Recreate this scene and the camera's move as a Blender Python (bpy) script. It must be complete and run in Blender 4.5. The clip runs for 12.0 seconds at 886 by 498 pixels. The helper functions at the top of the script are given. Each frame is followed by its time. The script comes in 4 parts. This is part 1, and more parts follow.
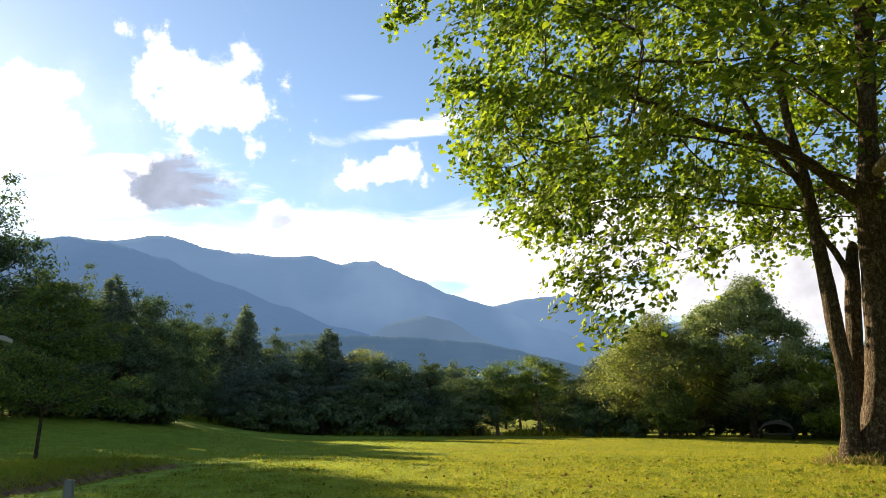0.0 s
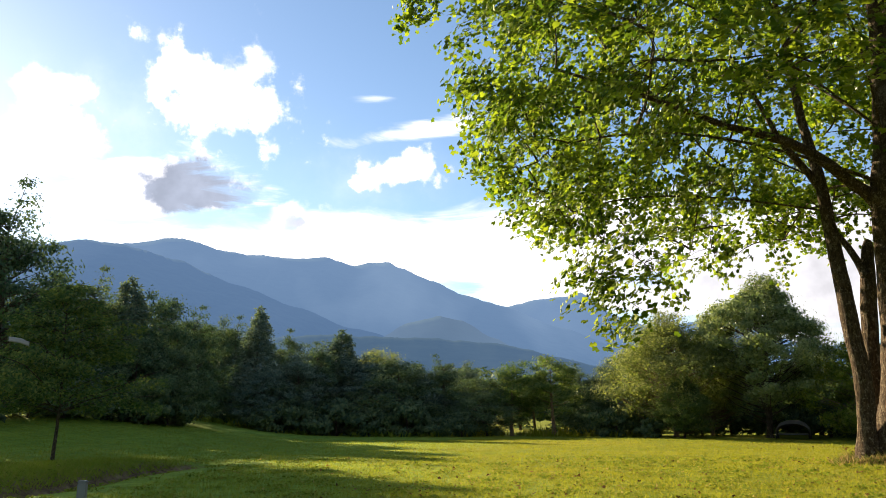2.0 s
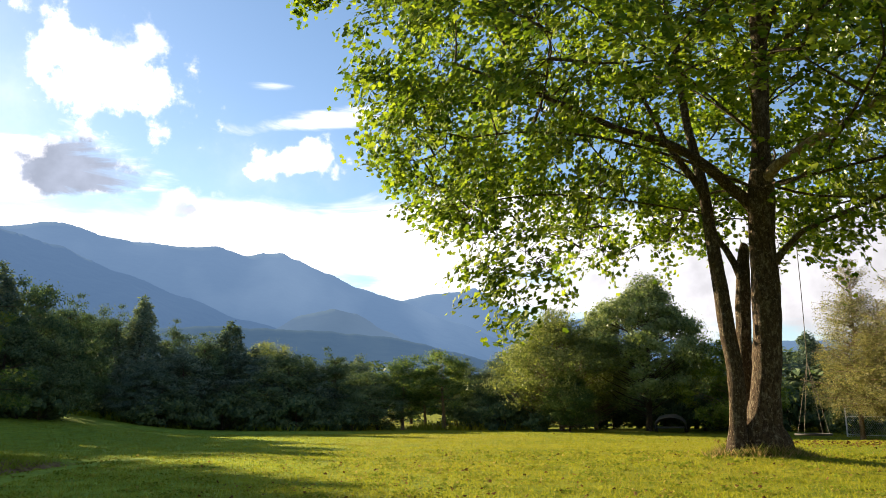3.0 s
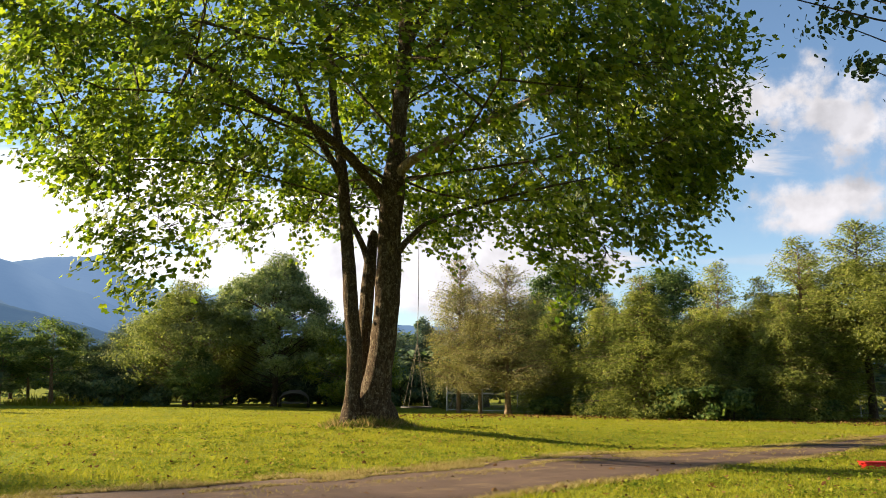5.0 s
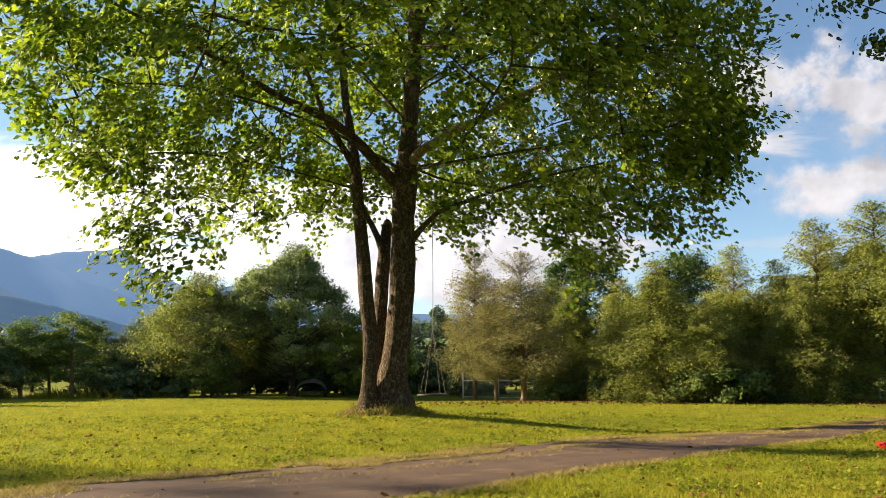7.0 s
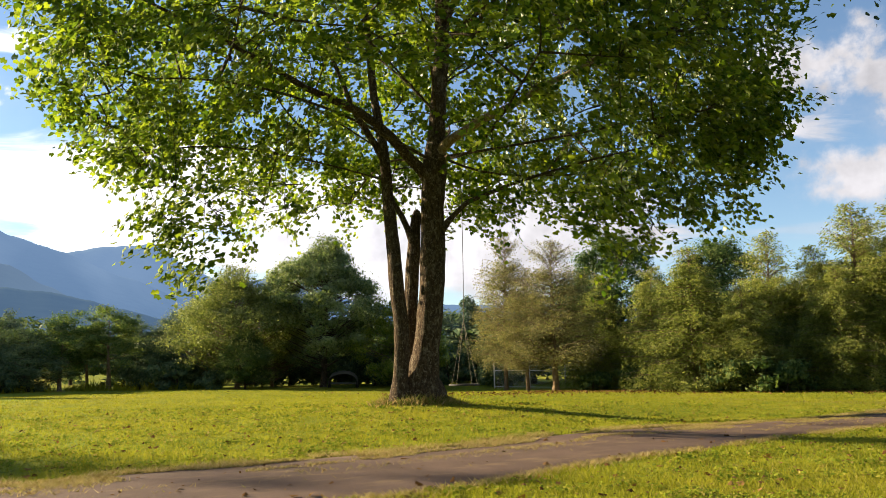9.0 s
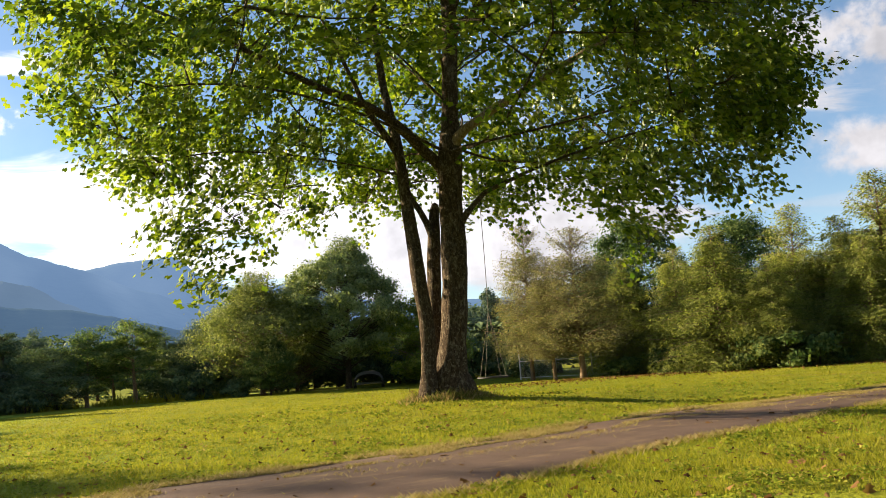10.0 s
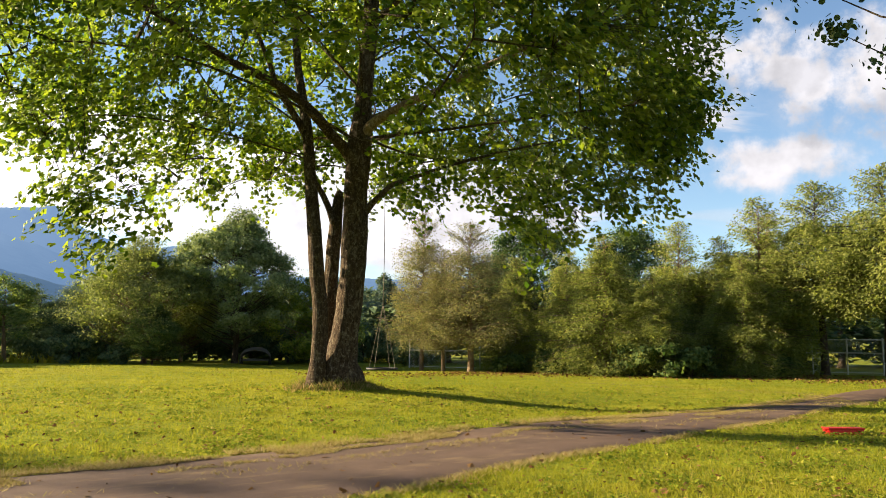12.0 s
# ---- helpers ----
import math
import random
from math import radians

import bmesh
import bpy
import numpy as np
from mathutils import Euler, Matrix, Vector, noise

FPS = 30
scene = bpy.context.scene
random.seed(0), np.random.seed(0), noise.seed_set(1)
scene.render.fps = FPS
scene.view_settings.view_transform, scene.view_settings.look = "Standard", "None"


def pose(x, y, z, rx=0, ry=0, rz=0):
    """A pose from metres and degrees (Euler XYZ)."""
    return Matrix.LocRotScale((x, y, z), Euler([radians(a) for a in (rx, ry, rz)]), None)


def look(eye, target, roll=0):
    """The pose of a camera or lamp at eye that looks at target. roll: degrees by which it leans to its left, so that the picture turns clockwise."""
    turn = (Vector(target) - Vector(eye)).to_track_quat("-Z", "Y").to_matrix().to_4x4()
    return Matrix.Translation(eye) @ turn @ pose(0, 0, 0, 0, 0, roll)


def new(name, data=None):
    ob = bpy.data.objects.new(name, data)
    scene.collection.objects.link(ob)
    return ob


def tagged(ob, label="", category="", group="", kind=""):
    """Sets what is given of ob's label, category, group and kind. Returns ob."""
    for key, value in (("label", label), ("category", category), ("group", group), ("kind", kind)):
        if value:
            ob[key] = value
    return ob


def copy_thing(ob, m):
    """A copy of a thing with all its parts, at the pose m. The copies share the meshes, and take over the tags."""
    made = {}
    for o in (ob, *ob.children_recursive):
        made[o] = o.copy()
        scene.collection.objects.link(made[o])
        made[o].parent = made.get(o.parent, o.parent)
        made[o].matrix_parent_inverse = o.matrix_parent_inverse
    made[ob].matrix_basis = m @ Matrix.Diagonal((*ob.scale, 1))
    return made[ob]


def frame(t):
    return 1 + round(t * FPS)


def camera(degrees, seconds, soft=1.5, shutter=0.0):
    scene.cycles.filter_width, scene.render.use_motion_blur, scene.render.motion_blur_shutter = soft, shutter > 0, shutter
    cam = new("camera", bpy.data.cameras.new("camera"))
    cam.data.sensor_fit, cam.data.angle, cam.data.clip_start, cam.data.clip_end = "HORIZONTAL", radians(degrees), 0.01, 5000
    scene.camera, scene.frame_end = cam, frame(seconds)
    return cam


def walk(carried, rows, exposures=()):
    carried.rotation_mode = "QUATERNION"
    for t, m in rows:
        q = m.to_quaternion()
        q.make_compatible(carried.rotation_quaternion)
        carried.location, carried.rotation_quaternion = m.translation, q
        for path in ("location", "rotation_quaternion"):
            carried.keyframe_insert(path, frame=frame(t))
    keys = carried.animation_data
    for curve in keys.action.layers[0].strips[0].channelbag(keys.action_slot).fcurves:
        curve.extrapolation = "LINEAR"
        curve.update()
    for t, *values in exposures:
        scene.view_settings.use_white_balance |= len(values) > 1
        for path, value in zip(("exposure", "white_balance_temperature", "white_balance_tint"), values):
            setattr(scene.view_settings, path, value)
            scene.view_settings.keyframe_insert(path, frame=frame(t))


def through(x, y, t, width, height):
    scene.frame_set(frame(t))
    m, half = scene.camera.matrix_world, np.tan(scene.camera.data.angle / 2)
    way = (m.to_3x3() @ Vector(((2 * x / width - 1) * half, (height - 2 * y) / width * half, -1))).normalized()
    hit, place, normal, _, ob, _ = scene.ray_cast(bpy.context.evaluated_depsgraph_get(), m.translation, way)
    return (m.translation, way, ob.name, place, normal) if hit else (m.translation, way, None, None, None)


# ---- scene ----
cam = camera(58.33, 12.0, soft=0.6)
PATH = [
    (0.0, pose(-0.004, -0.002, 1.551, 101.90, -0.00, 0.00)),
    (0.5, pose(-0.010, -0.025, 1.544, 101.90, 0.00, 0.29)),
    (1.0, pose(-0.015, -0.062, 1.538, 101.91, -0.01, 0.51)),
    (1.5, pose(0.031, -0.020, 1.533, 101.93, 0.04, 0.82)),
    (2.0, pose(0.045, -0.021, 1.548, 101.95, 0.15, 1.03)),
    (2.5, pose(0.094, 0.059, 1.559, 101.78, 0.35, 0.34)),
    (3.0, pose(0.122, 0.208, 1.571, 101.49, 0.11, -6.61)),
    (3.5, pose(0.139, 0.118, 1.533, 101.11, 0.67, -17.82)),
    (3.7, pose(0.123, 0.128, 1.557, 100.75, 0.82, -23.29)),
    (5.3, pose(0.222, -0.116, 1.428, 99.96, -0.53, -32.62)),
    (5.5, pose(0.224, -0.113, 1.421, 99.87, -0.57, -32.68)),
    (6.0, pose(0.210, -0.113, 1.421, 99.39, -0.33, -32.56)),
    (6.5, pose(0.197, -0.108, 1.425, 99.31, 0.02, -31.96)),
    (7.0, pose(0.190, -0.126, 1.433, 99.14, 0.33, -31.34)),
    (9.0, pose(0.200, -0.048, 1.419, 98.49, 0.75, -29.16)),
    (9.5, pose(0.230, 0.084, 1.412, 98.25, 0.89, -28.58)),
    (10.0, pose(0.211, 0.374, 1.391, 98.23, 4.06, -27.58)),
    (10.5, pose(0.206, 0.356, 1.611, 98.14, 3.64, -27.25)),
    (11.0, pose(0.199, 0.312, 1.731, 97.76, 3.21, -29.77)),
    (11.5, pose(0.157, 0.270, 1.766, 97.00, 0.52, -32.28)),
    (12.0, pose(0.160, 0.286, 1.772, 96.64, -0.39, -35.41)),
]
walk(cam, PATH, exposures=[(0.0, 1.85), (3.0, 1.87), (5.5, 1.97), (9.0, 1.9), (11.0, 1.95), (12.0, 2.06)])

# ---- sky, sun ----
SUN_AZ, SUN_EL = -41.0, 17.8          # degrees; azimuth from +y towards +x


def az_el(az, el):
    a, e = radians(az), radians(el)
    return Vector((math.sin(a) * math.cos(e), math.cos(a) * math.cos(e), math.sin(e)))


sun = new("sun", bpy.data.lights.new("sun", "SUN"))
sun.data.energy, sun.data.angle, sun.data.color = 5.0, radians(0.6), (1.0, 0.79, 0.50)
sun.matrix_world = look(az_el(SUN_AZ, SUN_EL) * 60, (0, 0, 0))

world = bpy.data.worlds.new("sky")
scene.world = world
world.use_nodes = True
W = world.node_tree
W.nodes.clear()


def wn(kind, ins=(), **props):
    n = W.nodes.new(kind)
    for k, v in props.items():
        setattr(n, k, v)
    for i, v in ins:
        if isinstance(v, bpy.types.NodeSocket):
            W.links.new(v, n.inputs[i])
        else:
            n.inputs[i].default_value = v
    return n


def wmath(op, a, b=0.0, clamp=False):
    return wn("ShaderNodeMath", [(0, a), (1, b)], operation=op, use_clamp=clamp).outputs[0]


def wmix(f, a, b):
    n = wn("ShaderNodeMix", [(0, f), (6, a), (7, b)], data_type="RGBA")
    return n.outputs[2]


sky = wn("ShaderNodeTexSky", sky_type="NISHITA", sun_disc=False, sun_elevation=radians(SUN_EL),
         sun_rotation=radians(SUN_AZ), altitude=600.0, air_density=1.0, dust_density=0.3, ozone_density=2.0)
way = wn("ShaderNodeTexCoord").outputs["Generated"]
sep = wn("ShaderNodeSeparateXYZ", [(0, way)])
azim = wmath("MULTIPLY", wmath("ARCTAN2", sep.outputs[0], sep.outputs[1]), 57.2958)
elev = wmath("MULTIPLY", wmath("ARCSINE", sep.outputs[2]), 57.2958)
sphere = wn("ShaderNodeCombineXYZ", [(0, azim), (1, elev)]).outputs[0]
billow = wn("ShaderNodeTexNoise", [("Vector", sphere), ("Scale", 0.22), ("Detail", 7.0), ("Roughness", 0.58)]).outputs[0]
wisps = wn("ShaderNodeTexNoise", [("Vector", wn("ShaderNodeMapping", [(0, sphere), ("Rotation", (0, 0, radians(-14))), ("Scale", (0.09, 0.42, 1))]).outputs[0]),
                                  ("Scale", 1.0), ("Detail", 6.0), ("Roughness", 0.6), ("Distortion", 0.6)]).outputs[0]
# clouds: azimuth, elevation, half width, half height, tilt, raggedness, softness, opacity
CUMULUS = [(-24.0, 20.0, 12.0, 8.0, -10, 1.8, 1.3, 0.5), (-6.0, 17.0, 16.0, 7.0, 6, 1.6, 1.4, 0.5), (60.0, 16.0, 13.0, 7.0, -8, 2.4, 1.1, 0.55), (-19.8, 23.6, 4.4, 3.0, 0, 4.6, 0.6, 1.0), (-16.8, 20.8, 7.0, 3.8, -8, 4.8, 0.6, 1.0), (-16.6, 24.8, 3.2, 2.8, 0, 4.6, 0.8, 0.95),
           (-29.0, 17.2, 6.5, 3.2, 12, 3.4, 0.64, 0.92), (-22.0, 15.2, 10.0, 2.9, 0, 2.6, 0.6, 1.0), (-8.0, 11.5, 24.0, 4.2, 0, 1.2, 0.6, 1.0), (-28.6, 21.2, 3.2, 1.3, 0, 3.2, 0.5, 0.9),
           (-4.0, 18.0, 3.6, 2.3, 8, 5.0, 0.7, 1.0), (-12.0, 14.2, 3.2, 1.6, 0, 4.0, 0.8, 0.95), (-45, 19, 12, 6, 0, 2.2, 0.5, 1.0),
           (-3.0, 20.3, 8.5, 1.0, 9, 2.4, 0.7, 0.85), (-6.2, 22.6, 2.0, 0.4, 4, 4.0, 1.2, 0.7), (9.0, 12.0, 18.0, 5.2, 0, 1.2, 0.4, 1.0),
           (28.0, 9.5, 24.0, 6.5, 0, 1.1, 0.4, 1.0), (57.5, 18.8, 9.5, 3.7, -8, 2.8, 0.7, 1.0), (64.0, 16.4, 9.0, 4.2, -4, 2.8, 0.7, 1.0), (54.0, 15.4, 5.0, 1.6, -4, 3.4, 0.9, 0.95),
           (57.5, 11.8, 8.0, 3.1, 2, 2.4, 0.7, 1.0), (56.0, 8.4, 12.0, 1.5, -3, 2.0, 0.9, 0.6), (32.0, 17.5, 7.0, 2.5, 0, 2.6, 0.8, 0.7),
           # unseen clouds outside the view, enlarged as fill light for the trees
           (-100, 28, 40, 16, 0, 2.4, 0.6, 1.0), (120, 32, 42, 20, 0, 2.4, 0.6, 1.0), (-165, 28, 30, 18, 0, 2.4, 0.6, 1.0), (165, 25, 25, 14, 0, 2.4, 0.6, 1.0)]
cover = None
for az, el, w, h, tilt, rag, soft, opac in CUMULUS:
    local = wn("ShaderNodeMapping", [(0, sphere), ("Location", (az, el, 0)), ("Rotation", (0, 0, radians(tilt))), ("Scale", (w, h, 1))], vector_type="TEXTURE").outputs[0]
    r = wn("ShaderNodeVectorMath", [(0, local)], operation="LENGTH").outputs["Value"]
    grain = wisps if w > 2.6 * h else billow
    d = wmath("ADD", wmath("SUBTRACT", 1.0, r), wmath("MULTIPLY", wmath("SUBTRACT", grain, 0.5), rag))
    m = wn("ShaderNodeMapRange", [(0, d), (1, 0.0), (2, soft), (3, 0.0), (4, opac)], interpolation_type="SMOOTHSTEP").outputs[0]
    cover = m if cover is None else wmath("MAXIMUM", cover, m)
cover = wmath("POWER", cover, 2.4)
# the shaded undersides of the thick clouds
shade = None
for az, el, w, h, amount in [(-18.4, 15.7, 5.6, 2.1, 0.95), (-25.5, 16.6, 3.0, 0.9, 0.45), (-11.6, 13.7, 1.3, 0.9, 0.6), (-14.4, 14.3, 1.4, 0.9, 0.6), (64.0, 14.6, 5.0, 1.6, 0.3), (58.0, 17.6, 7.0, 1.6, 0.18), (20.0, 9.0, 12.0, 1.6, 0.15)]:
    local = wn("ShaderNodeMapping", [(0, sphere), ("Location", (az, el, 0)), ("Scale", (w, h, 1))], vector_type="TEXTURE").outputs[0]
    r = wn("ShaderNodeVectorMath", [(0, local)], operation="LENGTH").outputs["Value"]
    d = wmath("ADD", wmath("SUBTRACT", 1.0, r), wmath("MULTIPLY", wmath("SUBTRACT", billow, 0.5), 4.5))
    m = wn("ShaderNodeMapRange", [(0, d), (1, 0.0), (2, 0.55), (3, 0.0), (4, amount)], interpolation_type="SMOOTHSTEP").outputs[0]
    shade = m if shade is None else wmath("MAXIMUM", shade, m)
puff = wn("ShaderNodeMapRange", [(0, wn("ShaderNodeTexNoise", [("Vector", sphere), ("Scale", 0.5), ("Detail", 5.0)]).outputs[0]), (1, 0.35), (2, 0.65), (3, 0.86), (4, 1.12)]).outputs[0]
toward = wn("ShaderNodeVectorMath", [(0, way), (1, tuple(az_el(SUN_AZ, SUN_EL)))], operation="DOT_PRODUCT").outputs["Value"]
glare = wn("ShaderNodeMapRange", [(0, toward), (1, 0.2), (2, 0.98), (3, 0.44), (4, 1.0)]).outputs[0]
puff = wmath("MULTIPLY", puff, glare)
lit_cloud = wn("ShaderNodeVectorMath", [(0, wmix(shade, (0.50, 0.485, 0.505, 1), (0.13, 0.147, 0.19, 1))), (3, puff)], operation="SCALE").outputs[0]
blue = wn("ShaderNodeVectorMath", [(0, sky.outputs[0]), (3, 0.052)], operation="SCALE").outputs[0]
colour = wmix(cover, blue, lit_cloud)
back = wn("ShaderNodeBackground", [(0, colour), (1, 1.0)])
W.links.new(back.outputs[0], wn("ShaderNodeOutputWorld").inputs[0])

# ---- materials ----
class Mat:
    """A node material with short calls."""

    def __init__(self, name):
        self.m = bpy.data.materials.new(name)
        self.m.use_nodes = True
        self.t = self.m.node_tree
        self.t.nodes.clear()
        self.out = self.t.nodes.new("ShaderNodeOutputMaterial")

    def n(self, kind, ins=(), **props):
        n = self.t.nodes.new(kind)
        for k, v in props.items():
            setattr(n, k, v)
        for i, v in ins:
            if isinstance(v, bpy.types.NodeSocket):
                self.t.links.new(v, n.inputs[i])
            else:
                n.inputs[i].default_value = v
        return n

    def noise(self, scale, detail=4.0, rough=0.6, vec=None, stretch=None):
        vec = vec or self.n("ShaderNodeTexCoord").outputs["Object"]
        if stretch:
            vec = self.n("ShaderNodeMapping", [(0, vec), ("Scale", stretch)]).outputs[0]
        return self.n("ShaderNodeTexNoise", [("Vector", vec), ("Scale", scale), ("Detail", detail), ("Roughness", rough)]).outputs[0]

    def ramp(self, fac, *stops):
        n = self.n("ShaderNodeValToRGB", [(0, fac)])
        while len(n.color_ramp.elements) < len(stops):
            n.color_ramp.elements.new(0.5)
        for e, (p, c) in zip(n.color_ramp.elements, stops):
            e.position, e.color = p, (*c, 1)
        return n.outputs[0]

    def math(self, op, a, b=0.0, clamp=False):
        return self.n("ShaderNodeMath", [(0, a), (1, b)], operation=op, use_clamp=clamp).outputs[0]

    def mix(self, f, a, b):
        a = (*a, 1) if isinstance(a, tuple) else a
        b = (*b, 1) if isinstance(b, tuple) else b
        return self.n("ShaderNodeMix", [(0, f), (6, a), (7, b)], data_type="RGBA").outputs[2]

    def bump(self, height, strength, dist=0.02):
        return self.n("ShaderNodeBump", [("Height", height), ("Strength", strength), ("Distance", dist)]).outputs[0]

    def bsdf(self, colour, rough=0.7, normal=None, metal=0.0, spec=0.4):
        colour = (*colour, 1) if isinstance(colour, tuple) else colour
        ins = [("Base Color", colour), ("Roughness", rough), ("Metallic", metal), ("Specular IOR Level", spec)]
        if normal:
            ins.append(("Normal", normal))
        return self.n("ShaderNodeBsdfPrincipled", ins).outputs[0]

    def done(self, shader):
        self.t.links.new(shader, self.out.inputs[0])
        return self.m


def leaf_material(name, dark, mid, light, through=0.42, gloss=0.22, patch=0.5):
    """Leaves: colour by leaf and by patch of the crown, light passing through."""
    m = Mat(name)
    isl = m.n("ShaderNodeNewGeometry").outputs["Random Per Island"]
    big = m.noise(patch, 3.0)
    f = m.math("ADD", m.math("MULTIPLY", isl, 0.75), m.math("MULTIPLY", big, 0.42))
    rnd = m.n("ShaderNodeObjectInfo").outputs["Random"]
    f = m.math("ADD", f, m.math("MULTIPLY", m.math("SUBTRACT", rnd, 0.5), 0.25))
    col = m.ramp(f, (0.25, dark), (0.55, mid), (0.9, light))
    glow = m.mix(0.55, col, m.n("ShaderNodeMix", [(0, 1.0), (6, col), (7, (1.6, 1.75, 0.4, 1))], data_type="RGBA", blend_type="MULTIPLY").outputs[2])
    dif = m.n("ShaderNodeBsdfDiffuse", [(0, col)]).outputs[0]
    tra = m.n("ShaderNodeBsdfTranslucent", [(0, glow)]).outputs[0]
    body = m.n("ShaderNodeMixShader", [(0, through), (1, dif), (2, tra)]).outputs[0]
    glo = m.n("ShaderNodeBsdfGlossy", [(0, (0.8, 0.85, 0.8, 1)), (1, 0.5)]).outputs[0]
    fr = m.n("ShaderNodeFresnel", [(0, 1.4)]).outputs[0]
    return m.done(m.n("ShaderNodeMixShader", [(0, m.math("MULTIPLY", fr, gloss * 4, True)), (1, body), (2, glo)]).outputs[0])


def bark_material(name, dark, light, patch, stretch=(6, 6, 1.4)):
    m = Mat(name)
    a = m.noise(3.0, 6.0, 0.65, stretch=stretch)
    b = m.noise(5.0, 5.0, 0.7, stretch=(1, 1, 0.55))
    c = m.noise(16.0, 5.0, 0.75, stretch=(1, 1, 0.5))
    col = m.ramp(a, (0.32, dark), (0.62, light))
    col = m.mix(m.n("ShaderNodeMapRange", [(0, b), (1, 0.54), (2, 0.66)]).outputs[0], col, patch)
    col = m.mix(m.n("ShaderNodeMapRange", [(0, c), (1, 0.42), (2, 0.62), (3, 0.0), (4, 0.8)]).outputs[0], col, dark)
    lichen = m.noise(11.0, 3.0, 0.8)
    col = m.mix(m.n("ShaderNodeMapRange", [(0, lichen), (1, 0.57), (2, 0.63), (3, 0.0), (4, 0.75)]).outputs[0], col, patch)
    h = m.math("ADD", a, m.math("MULTIPLY", c, 0.4))
    return m.done(m.bsdf(col, 0.9, m.bump(h, 1.0, 0.09), spec=0.15))


def grass_colours(m, pos):
    """Lawn colour: broad patches, mower streaks and fine grain."""
    wide = m.noise(0.12, 4.0, 0.6, pos)
    mid = m.noise(0.9, 5.0, 0.65, pos)
    fine = m.noise(9.0, 4.0, 0.7, pos)
    a = m.ramp(wide, (0.3, (0.115, 0.16, 0.016)), (0.5, (0.212, 0.224, 0.018)), (0.7, (0.305, 0.25, 0.034)))
    b = m.ramp(mid, (0.3, (0.05, 0.095, 0.010)), (0.62, (0.24, 0.262, 0.024)), (0.85, (0.32, 0.25, 0.06)))
    col = m.mix(0.45, a, b)
    # greener grass to the left, its colour also raised to lift the shade there
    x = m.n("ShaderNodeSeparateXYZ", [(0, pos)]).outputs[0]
    green_lift = m.n("ShaderNodeMapRange", [(0, m.math("ADD", x, m.math("MULTIPLY", wide, 14.0))), (1, 10.0), (2, 2.0), (3, 0.0), (4, 0.75)]).outputs[0]
    col = m.mix(green_lift, col, m.ramp(mid, (0.3, (0.15, 0.26, 0.036)), (0.7, (0.27, 0.39, 0.055))))
    weed = m.noise(2.3, 6.0, 0.75, pos)
    col = m.mix(m.n("ShaderNodeMapRange", [(0, weed), (1, 0.52), (2, 0.62), (3, 0.0), (4, 0.6)]).outputs[0], col, (0.075, 0.125, 0.012))
    col = m.mix(m.n("ShaderNodeMapRange", [(0, fine), (1, 0.5), (2, 0.7), (3, 0.0), (4, 0.65)]).outputs[0], col, (0.045, 0.07, 0.01))
    return col, mid, fine


m = Mat("lawn")
pos = m.n("ShaderNodeTexCoord").outputs["Object"]
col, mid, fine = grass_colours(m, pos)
dirt = m.n("ShaderNodeAttribute", attribute_name="dirt").outputs["Fac"]
earth = m.ramp(m.noise(2.5, 6.0, 0.7, pos), (0.35, (0.09, 0.055, 0.03)), (0.55, (0.20, 0.14, 0.07)), (0.7, (0.26, 0.21, 0.10)))
edge = m.math("ADD", dirt, m.math("MULTIPLY", m.math("SUBTRACT", m.noise(4.0, 5.0, 0.7, pos), 0.5), 0.9))
col = m.mix(m.n("ShaderNodeMapRange", [(0, edge), (1, 0.42), (2, 0.68)]).outputs[0], col, earth)
hgt = m.math("ADD", m.math("MULTIPLY", mid, 0.4), fine)
LAWN = m.done(m.bsdf(col, 0.95, m.bump(hgt, 0.8, 0.06), spec=0.05))

m = Mat("grass_blades")
pos = m.n("ShaderNodeNewGeometry").outputs["Position"]
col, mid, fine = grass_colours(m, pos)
isl = m.n("ShaderNodeNewGeometry").outputs["Random Per Island"]
col = m.mix(m.math("MULTIPLY", isl, 0.65), col, m.ramp(isl, (0.0, (0.06, 0.11, 0.01)), (0.6, (0.20, 0.22, 0.02)), (0.93, (0.32, 0.26, 0.08))))
dif = m.n("ShaderNodeBsdfDiffuse", [(0, col)]).outputs[0]
tra = m.n("ShaderNodeBsdfTranslucent", [(0, m.mix(0.5, col, (0.36, 0.36, 0.02)))]).outputs[0]
GRASS = m.done(m.n("ShaderNodeMixShader", [(0, 0.45), (1, dif), (2, tra)]).outputs[0])

m = Mat("dry_grass")
isl = m.n("ShaderNodeNewGeometry").outputs["Random Per Island"]
col = m.ramp(isl, (0.0, (0.20, 0.16, 0.05)), (0.5, (0.40, 0.31, 0.14)), (0.8, (0.24, 0.24, 0.05)), (1.0, (0.52, 0.42, 0.24)))
dif = m.n("ShaderNodeBsdfDiffuse", [(0, col)]).outputs[0]
tra = m.n("ShaderNodeBsdfTranslucent", [(0, col)]).outputs[0]
DRY = m.done(m.n("ShaderNodeMixShader", [(0, 0.4), (1, dif), (2, tra)]).outputs[0])

m = Mat("clover")
isl = m.n("ShaderNodeNewGeometry").outputs["Random Per Island"]
col = m.ramp(isl, (0.0, (0.11, 0.16, 0.018)), (0.5, (0.19, 0.24, 0.026)), (0.85, (0.28, 0.28, 0.04)), (1.0, (0.32, 0.26, 0.08)))
dif = m.n("ShaderNodeBsdfDiffuse", [(0, col)]).outputs[0]
tra = m.n("ShaderNodeBsdfTranslucent", [(0, col)]).outputs[0]
CLOVER = m.done(m.n("ShaderNodeMixShader", [(0, 0.4), (1, dif), (2, tra)]).outputs[0])

